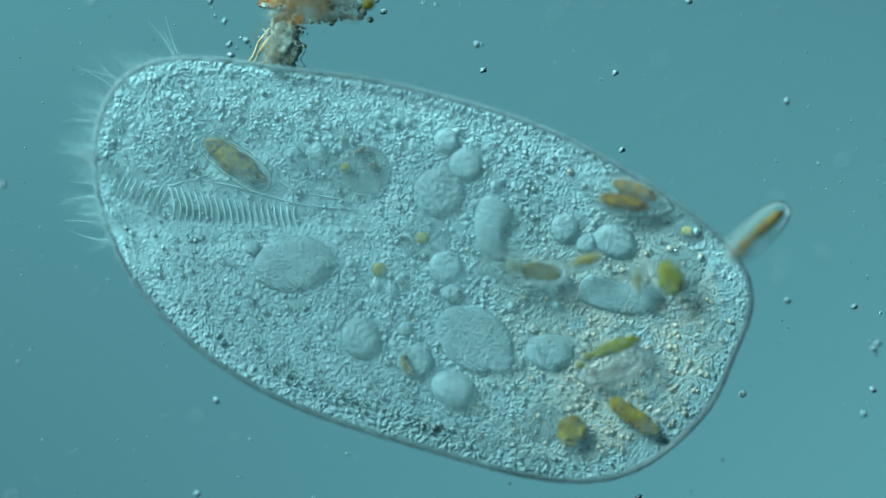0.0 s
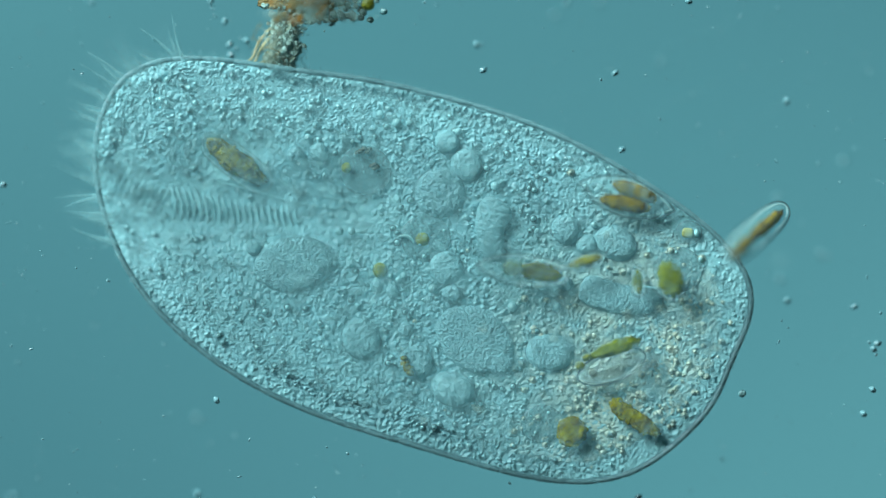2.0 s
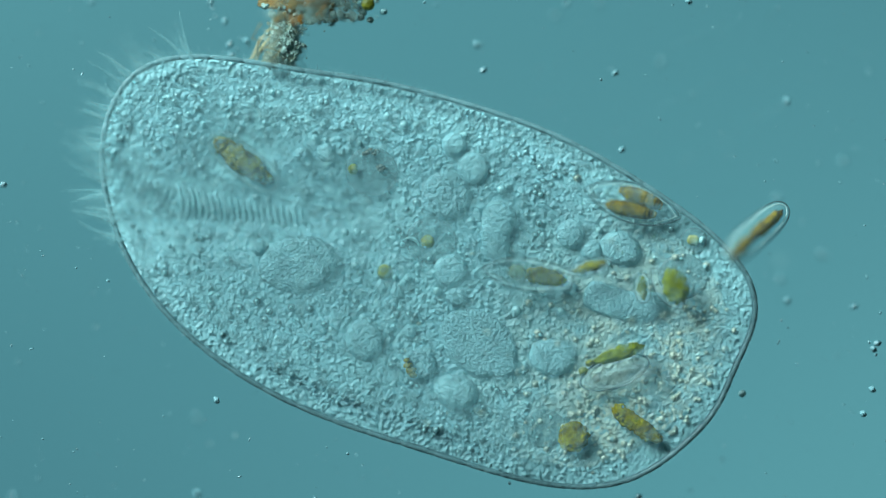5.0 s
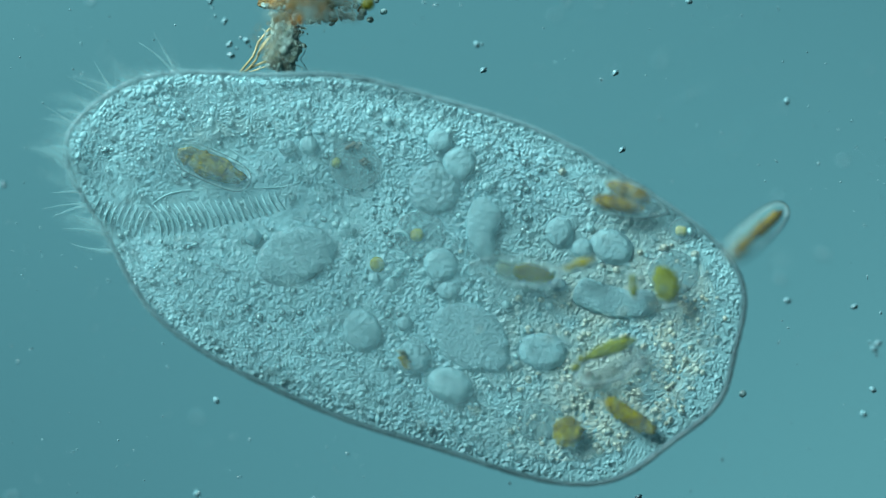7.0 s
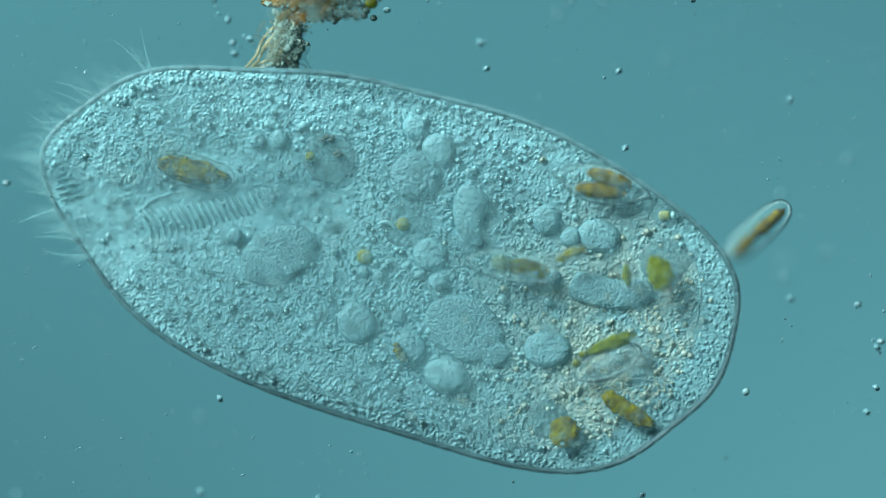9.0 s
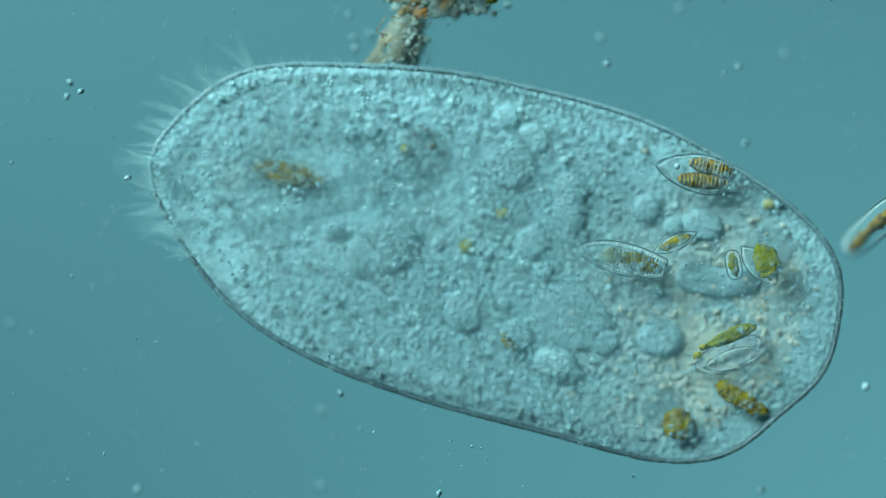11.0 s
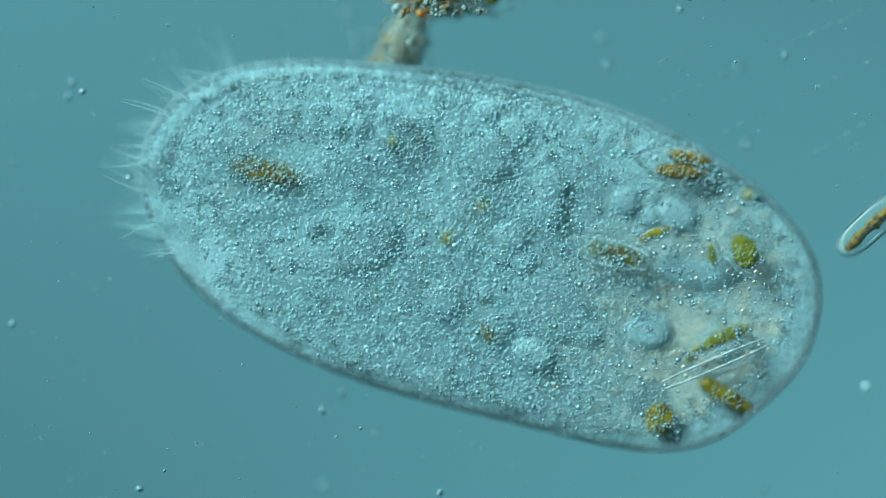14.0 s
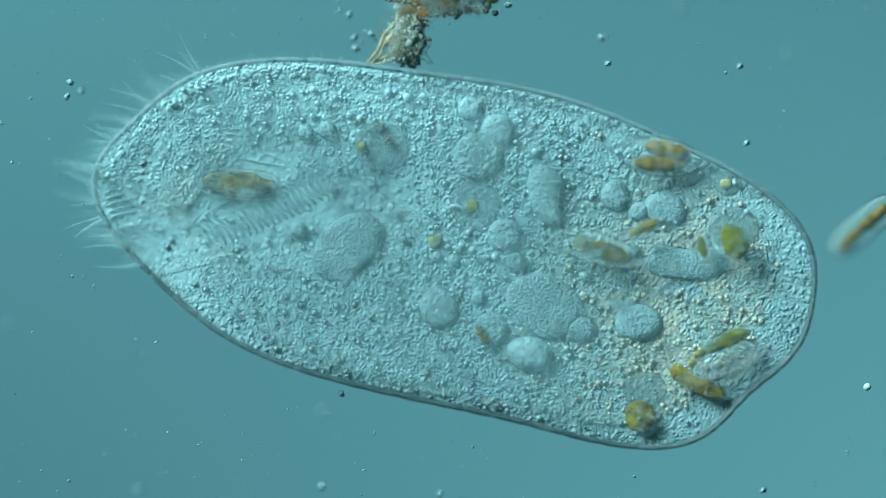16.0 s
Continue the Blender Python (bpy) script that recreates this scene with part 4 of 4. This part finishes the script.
# ---- things outside the ciliate ----
def detritus():
    e = thing("detritus_clump", "ragged brown clump of detritus with a pale neck", "detritus", at=P(540, 40, 0))

    def put(name, shape, material, x, y, z, ang=0, label=""):
        ob = mesh_object(name, shape[0], shape[1], material, e, label)
        ob.matrix_basis = pose((x - 540) * U, (40 - y) * U, z, rng.uniform(-30, 30), rng.uniform(-30, 30), ang)

    g = random.Random(11)
    for k in range(330):
        x, y = g.gauss(556, 48), g.uniform(-95, 40)
        if not 466 < x < 664 or (x > 600 and y > 36 - (x - 600) * 0.1):
            continue
        r = g.uniform(3, 8)
        core = math.hypot((x - 535) / 45, (y + 10) / 50)
        m = g.choice((M_DEBRIS, M_RUST, M_DEBRIS, M_PALE)) if core < 1 else g.choice((M_PALE, M_PALE, M_PALE, M_DEBRIS))
        put("flake", blob(r * U, r * U * g.uniform(0.5, 1), r * U * 0.6, 0.7, 1, 3, k, 2.4), m, x, y, g.uniform(-0.10, -0.02) if k % 5 < 3 else g.uniform(0.03, 0.15), g.uniform(0, 180))
    for k in range(70):
        t = g.random()
        x, y = 514 - 22 * t + g.gauss(0, 15), 36 + 86 * t
        r = g.uniform(3.5, 8)
        put("flake", blob(r * U, r * U * g.uniform(0.5, 1), r * U * 0.6, 0.7, 1, 3, k + 200, 2.4), g.choice((M_NECK, M_NECK, M_PALE, M_SLIME)), x, y, g.uniform(-0.09, -0.03), g.uniform(0, 180))
    for k in range(24):
        t = g.random()
        x, y = 505 - 30 * t + g.gauss(0, 16), 45 + 75 * t
        pts = [Vector((g.uniform(-20, 20) * U, g.uniform(-20, 20) * U, g.uniform(-0.02, 0.02))) for _ in range(4)]
        put("fibre", tube(pts, 0.0018, 6), g.choice((M_PALE, M_DEBRIS)), x, y, g.uniform(-0.14, 0.05))
    folds = ([(425, 128), (448, 100), (458, 74), (476, 52), (506, 44), (541, 51)], [(432, 130), (452, 108), (464, 80), (482, 60), (510, 52), (538, 58)], [(420, 134), (440, 122), (462, 112), (484, 104)],
             [(455, 98), (466, 82), (482, 62)], [(442, 128), (470, 118), (492, 112), (512, 98)], [(470, 96), (486, 84), (500, 92), (508, 112)])
    for k, fold in enumerate(folds):
        mesh_object("strand", *tube([Vector(((x - 540) * U, (40 - y) * U, -0.088 - 0.004 * (k % 3))) for x, y in fold], [0.0042 if k < 3 else 0.0028] * len(fold), 8, 0.6), M_STRAND, e, "pale yellowish strand")
    veil = mesh_object("slime", *capsule([(-58, 78), (-60, 50), (-48, 22), (-36, 0)], [13, 12, 10, 7], 0.4), M_SLIME, e, "smooth olive slime on the neck")
    veil.location = (0, 0, 0.13)
    core = mesh_object("matrix", *blob(72 * U, 52 * U, 0.045, 0.6, 0.8, 4, 3, 3.0), M_MATRIX, e, "olive brown matrix of the clump")
    core.location = (2 * U, 62 * U, -0.07)
    core = mesh_object("matrix", *blob(25 * U, 48 * U, 0.045, 0.6, 0.7, 4, 5, 3.2), M_NECK, e, "pale matrix of the neck")
    core.location = (-36 * U, -38 * U, -0.085)
    pieces = []
    for k in range(1060):
        x, y = (g.gauss(556, 40), g.uniform(-80, 42)) if k < 900 else (g.gauss(503, 20), g.uniform(38, 124))
        if k < 900 and (not 462 < x < 668 or (x > 600 and y > 38)):
            continue
        r = g.uniform(1.6, 4.2 if k < 900 else 2.8) * U
        v, f = blob(r, r * 0.8, r * 0.8, 0.4, 1, 1, k)
        o = Vector(((x - 540) * U, (40 - y) * U, (g.uniform(-0.12, -0.01) if k % 2 else g.uniform(0.0, 0.16)) if k < 900 else g.uniform(-0.10, 0.0)))
        pieces.append(([Vector(p) + o for p in v], f))
    v, f = joined(pieces)
    ob = mesh_object("grit", v, f, M_PALE, e, "fine pale grit in the clump")
    ob["kind"] = "stuff"
    for k in range(34):
        x, y, q = g.gauss(628, 20), g.uniform(-14, 36), g.uniform(3.5, 8)
        put("bubble", blob(q * U, q * U * 0.9, q * U * 0.8, 0.15, 1, 3, k), g.choice((M_DROP, M_PALE, M_NECK)), x, y, g.uniform(-0.08, -0.02))
    sq = mesh_object("yellow_grain", *blob(12 * U, 11 * U, 0.02, 0.2, 0.5, 3), M_YELLOW, e, "yellow grain at the clump's edge")
    sq.location = ((652 - 540) * U, (40 - 8) * U, 0.0)
    return e


detritus()


def outer_diatom():
    e = thing("diatom", "long boat-shaped diatom with mottled olive brown chloroplasts, tilted in the water", "diatom", at=P(1338, 411, 0.070))
    e.rotation_euler = Euler((0, radians(34), radians(41)))
    form = lambda t: max(0.0, 1 - abs(t) ** 3.2) ** 0.45
    mesh_object("shell", *boat(form, 172, 50, 34), M_OUTER, e, "clear silica shell")
    seams(e, form, 172, 50, 1.5)
    for k, (spots, m) in enumerate((([(-64, -3, 6), (-55, 2, 7), (-46, -3, 8), (-36, 3, 8), (-27, -2, 6)], M_BROWNALGA), ([(-12, -2, 6), (-2, 4, 8), (10, -3, 9), (22, 3, 9), (34, -3, 8), (46, 2, 7), (56, 0, 5)], M_BROWNALGA))):
        c = mesh_object("chloroplast", *clump(spots, 40 + k, 0.018, 0.3), m, e, "mottled olive brown chloroplast")
        c.location = (0, -2 * U, 0.0)
    return e


OUTER = outer_diatom()


def specks():
    kinds = [blob(1.9 * U, 1.9 * U, 1.9 * U, 0.15, 1, 2, 1), blob(3.2 * U, 2.6 * U, 2.6 * U, 0.3, 1, 2, 2), blob(4.6 * U, 1.5 * U, 1.5 * U, 0.1, 1, 2, 3), blob(6.5 * U, 5 * U, 5 * U, 0.45, 1, 3, 4, 2.4)]
    kinds.append(blob(7 * U, 6.5 * U, 5 * U, 0.1, 1, 3, 5))
    meshes = []
    for v, f in kinds:
        me = bpy.data.meshes.new("speck")
        me.from_pydata(v, [], f)
        me.polygons.foreach_set("use_smooth", [True] * len(me.polygons))
        me.materials.append(M_DROP if len(meshes) == 4 else M_SPECK)
        meshes.append(me)
    g = random.Random(23)

    def free_place():
        while True:
            x, y = g.uniform(-260, 1800), g.uniform(-30, 910)
            p = P(x, y)
            if float(inside(p.x, p.y)) > 1.06 and not (400 < x < 700 and y < 150):
                return p

    words = ("tiny round speck in the water", "small uneven speck in the water", "tiny rod-shaped bacterium in the water", "small crumb of detritus in the water", "small pale droplet in the water")
    for _ in range(150):
        k, p = g.choice((0, 0, 1, 1, 2, 3)), free_place()
        ob = new("water_speck", meshes[k])
        ob.matrix_basis = pose(p.x, p.y, g.choice((-0.13, -0.10, -0.04, -0.03, 0.0, 0.10, 0.15, 0.17)) + g.uniform(-0.03, 0.03), 0, 0, g.uniform(0, 180))
        tagged(ob, words[k], "speck", "specks in the water")
    for x, y, k, z in [(376, 14, 1, -0.115), (372, 2, 3, -0.115), (397, 38, 3, -0.11), (380, 28, 1, -0.115), (425, 67, 1, -0.11), (406, 78, 3, -0.11), (436, 72, 3, -0.11), (442, 82, 1, -0.115), (418, 86, 1, -0.115), (408, 98, 3, -0.115),
                       (1450, 450, 3, 0.15), (1458, 446, 1, 0.15), (1443, 445, 2, 0.15), (1462, 454, 1, 0.15), (1545, 618, 3, 0.0), (1552, 608, 3, 0.0), (1538, 606, 1, 0.0), (1550, 628, 1, -0.01), (1314, 697, 4, -0.05), (844, 79, 3, -0.12), (853, 78, 1, -0.12)]:
        ob = new("water_speck", meshes[k])
        ob.matrix_basis = Matrix.Translation(P(x, y, z)) @ Euler((0, 0, x)).to_matrix().to_4x4()
        tagged(ob, words[k], "speck", "specks in the water")
    cyst = tagged(mesh_object("cyst", *blob(18 * U, 17 * U, 0.03, 0.15, 1, 3, 2, 3), M_SILICA), "pale round granular cyst in the water", "cyst")
    cyst.location = P(1378, 460, 0.15)
    pieces = []
    for _ in range(520):
        p, r = free_place(), g.uniform(0.8, 1.7) * U
        v, f = blob(r * g.uniform(1, 1.7), r, r, 0.2, 1, 1, 1)
        o = p + Vector((0, 0, g.uniform(-0.16, 0.19)))
        pieces.append(([Vector(q) + o for q in v], f))
    for (ax, ay), (bx, by) in (((930, 200), (1330, 20)), ((1030, 260), (1340, 110)), ((1190, 300), (1390, 180))):
        for _ in range(26):
            t, r = g.random(), g.uniform(0.7, 1.4) * U
            v, f = blob(r * 2.4, r, r, 0.1, 1, 1, 1)
            o = P(ax + (bx - ax) * t, ay + (by - ay) * t + g.uniform(-2, 2), 0.165)
            turn = Matrix.Rotation(math.atan2(ay - by, bx - ax), 3, "Z")
            pieces.append(([turn @ Vector(q) + o for q in v], f))
    tagged(mesh_object("fine_specks", *joined(pieces), M_SPECK), "fine bacteria and dust in the water", "specks", kind="stuff")


specks()


# ---- what moves ----
# The crawling cell: seconds, shift in grid steps (right, down) against the slide, turn in degrees.
CRAWL = [(0.0, 0.0, 1.0, 0.0), (0.5, -2.0, -1.0, 0.2), (1.0, -6.0, -6.0, 0.0), (1.5, 0.0, 0.0, 0.0), (2.0, 1.0, 2.0, -0.2), (2.5, 5.0, 4.0, -0.6), (3.0, 7.0, 3.0, -1.2),
         (3.5, 8.0, 3.0, -1.3), (4.0, 10.0, 5.0, -1.2), (5.2, 10.0, 7.0, -1.2), (6.5, 8.0, 6.0, -0.9), (7.0, -11.1, 4.7, 1.01), (7.5, -26.0, 2.1, 1.81), (8.0, -37.9, 0.5, 2.41),
         (8.5, -45.8, -6.0, 2.9), (9.0, -46.4, -4.3, 3.2), (9.5, -53.1, -3.7, 3.4), (10.0, -60.8, -4.0, 3.71), (11.2, -75.6, -8.5, 4.29), (12.5, -89.1, -11.3, 5.03),
         (13.0, -95.8, -15.0, 5.0), (13.5, -101.5, -17.7, 4.96), (14.5, -110.8, -18.2, 5.08), (15.0, -114.5, -17.9, 5.24), (15.5, -121.1, -17.6, 5.7), (16.0, -148.8, -23.3, 7.07)]
# Places of single parts in the field of view at these seconds, in grid steps; the last number of a row is a turn.
SECONDS = (1.5, 7, 8, 9, 10, 12.5, 13.5, 14.5, 15.5, 16)
MARKS = {
    "nucleus_front": [(520, 466), (522, 452), (497, 453), (495, 450), (567, 438), (655, 440), (640, 430), (640, 432), (628, 430), (613, 435)],
    "grainy": [(776, 340), (768, 335), (740, 315), (735, 312), (800, 295), (885, 290), (875, 280), (868, 274), (870, 284), (845, 277)],
    "kidney": [(880, 395), (865, 400), (848, 380), (842, 375), (910, 360), (998, 345), (988, 345), (985, 342), (995, 338), (975, 340)],
    "diatom": [(1105, 346), (1100, 358), (1073, 345), (1068, 337), (1137, 322), (1218, 312), (1203, 302), (1200, 300), (1195, 290), (1168, 290)],
    "bright": [(803, 688), (797, 683), (790, 673), (790, 667), (871, 652), (965, 640), (948, 632), (943, 628), (947, 627), (936, 628)],
    "rear": [(970, 622), (958, 622), (962, 626), (967, 620), (1052, 606), (1157, 595), (1150, 590), (1145, 585), (1140, 580), (1128, 572)],
    "spotted": [(612, 296), (595, 288), (557, 280), (547, 276), (610, 263), (690, 262), (690, 250), (690, 250), (667, 256), (636, 257)],
    "pale": [(638, 598), (640, 585), (631, 577), (630, 572), (711, 560), (790, 545), (785, 540), (780, 532), (783, 540), (776, 545)]}
FREE = {
    "olive": [(1118, 735, 0), (1110, 735, 1), (1102, 730, 2), (1106, 724, 2), (1192, 708, 3), (1298, 700, 5), (1285, 696, 5), (1274, 702, 5), (1252, 690, 6), (1228, 676, 7)],
    "round_olive": [(1013, 763, 0), (1006, 766, 1), (1002, 770, 2), (1000, 766, 2), (1088, 754, 3), (1186, 748, 5), (1178, 744, 5), (1160, 744, 5), (1144, 746, 6), (1134, 738, 7)],
    "oval": [(1082, 646, 0), (1074, 650, 1), (1080, 642, 2), (1076, 642, 2), (1170, 626, 3), (1282, 636, 4), (1274, 632, 4), (1282, 630, 4), (1286, 634, 5), (1280, 638, 6)],
    "gullet": [(408, 285, 0), (365, 295, 13), (335, 308, 20), (333, 305, 22), (390, 305, 24), (490, 320, 24), (465, 310, 24), (465, 310, 24), (440, 305, 26), (415, 330, 32)],
    "nucleus_front": [(520, 466, 0), (522, 452, 14), (497, 453, 17), (492, 450, 20), (567, 438, 25), (653, 440, 26), (642, 432, 28), (640, 431, 28), (628, 431, 32), (613, 435, 38)],
    "ribbed": [(925, 476, 0), (912, 481, 0), (905, 480, -2), (905, 471, -3), (992, 462, -5), (1078, 450, -8), (1072, 446, -8), (1072, 446, -6), (1058, 440, -6), (1048, 438, -10)],
    "lip": [(250, 340, 0), (215, 388, 5), (122, 330, -45), (110, 312, -50), (182, 320, -50), (305, 305, -50), (292, 300, -50), (286, 300, -50), (225, 330, -50), (200, 342, -50)],
    "mouth": [(400, 365, 0), (370, 372, 16), (350, 382, 20), (350, 374, 20), (405, 376, 24), (500, 375, 24), (485, 370, 24), (480, 370, 24), (470, 368, 24), (450, 382, 30)]}


def at(t, table, k):
    return float(np.interp(t, [row[0] for row in table], [row[k] for row in table]))


def into_cell(t, x, y):
    """From the field of view at t to the cell's own grid, both from the middle of the field."""
    x, y = x - 784 - at(t, STAGE, 1) - at(t, CRAWL, 1), y - 441 - at(t, STAGE, 2) - at(t, CRAWL, 2)
    a = radians(at(t, CRAWL, 3))
    return x * math.cos(a) - y * math.sin(a), x * math.sin(a) + y * math.cos(a)


REST = np.array([rows[0] for rows in MARKS.values()], float) - (784, 441)
FLOW = []          # how the plasm is sheared at each of the seconds, and what the marks keep beyond it
for k, t in enumerate(SECONDS):
    now = np.array([into_cell(t, *rows[k]) for rows in MARKS.values()])
    if k == 0:
        now = REST.copy()
    full = np.c_[REST, np.ones(len(REST))]
    fit = np.linalg.lstsq(full, now, rcond=None)[0]
    FLOW.append((t, fit, now - full @ fit))


def carried_by_flow(x, y):
    p = np.array((x - 784.0, y - 441.0))
    w = 1 / (((REST - p) ** 2).sum(1) + 45.0 ** 2) ** 1.5
    w = w / w.sum()
    place = P(x, y)
    hold = 1 - min(1.0, max(0.0, (float(inside(place.x, place.y)) - 0.74) / 0.24))
    rows = [(0.0, x, y, 0.0), (4.0, x, y, 0.0), (6.5, x, y, 0.0)]
    for t, fit, rest in FLOW[1:]:
        q = p + hold * (np.array((p[0], p[1], 1.0)) @ fit + w @ rest - p)
        rows.append((t, 784 + q[0], 441 + q[1], -math.degrees((fit[0, 1] - fit[1, 0]) / 2)))
    return rows


def carried_free(track, x, y):
    first = FREE[track][0]
    rows = [(0.0, x, y, 0.0), (4.0, x, y, 0.0), (6.5, x, y, 0.0)]
    for t, (px, py, turn) in list(zip(SECONDS, FREE[track]))[1:]:
        cx, cy = into_cell(t, px, py)
        a = radians(turn - at(t, CRAWL, 3))
        dx, dy = x - first[0], y - first[1]
        rows.append((t, 784 + cx + dx * math.cos(a) + dy * math.sin(a), 441 + cy - dx * math.sin(a) + dy * math.cos(a), math.degrees(a)))
    return rows


def motions():
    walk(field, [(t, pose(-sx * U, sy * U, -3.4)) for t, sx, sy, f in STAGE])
    walk(OUTER, [(t, Matrix.Translation(P(1338 + dx, 411 + dy, 0.070)) @ Euler((0, radians(34), radians(41))).to_matrix().to_4x4()) for t, dx, dy in ((0.0, 0, 0), (9.0, -3, 0), (10.0, -6, 0), (12.5, -17, 0), (14.5, -20, 0), (16.0, -32, 0))])
    for piece, w in BORDER:
        rows = []
        for t, form in EDGES:
            place, turn = edge_shift(w, form)
            rows.append((t, pose(place.x, place.y, 0, 0, 0, math.degrees(turn))))
        walk(piece, rows)
    walk(cell, [(t, pose(a * U, -b * U, 0, 0, 0, c)) for t, a, b, c in CRAWL])
    for k, (ob, x, y, z, ang, pitch, track) in enumerate(DRIFTING):
        if track == "head":
            w = ROOTS[ob.name]
            home, shifts = outline(w), [(t, *edge_shift(w, form)) for t, form in EDGES]
            gone = lambda t, j: float(np.interp(t, [q[0] for q in shifts], [(q[1] - home)[j] for q in shifts]))
            beat = [(0.5 * i, 7 * math.sin(2.1 * i + 1.7 * k) + 4 * math.sin(0.9 * i + k)) for i in range(33)]
            walk(ob, [(t, Matrix.Translation(P(x, y, z) + Vector((gone(t, 0), gone(t, 1), 0))) @ Euler((0, 0, radians(swing))).to_matrix().to_4x4()) for t, swing in beat])
            continue
        rows = carried_free(track, x, y) if track in FREE else carried_by_flow(x, y)
        walk(ob, [(t, Matrix.Translation(P(px, py, z)) @ Euler((0, radians(pitch), radians(ang + turn))).to_matrix().to_4x4()) for t, px, py, turn in rows])


motions()
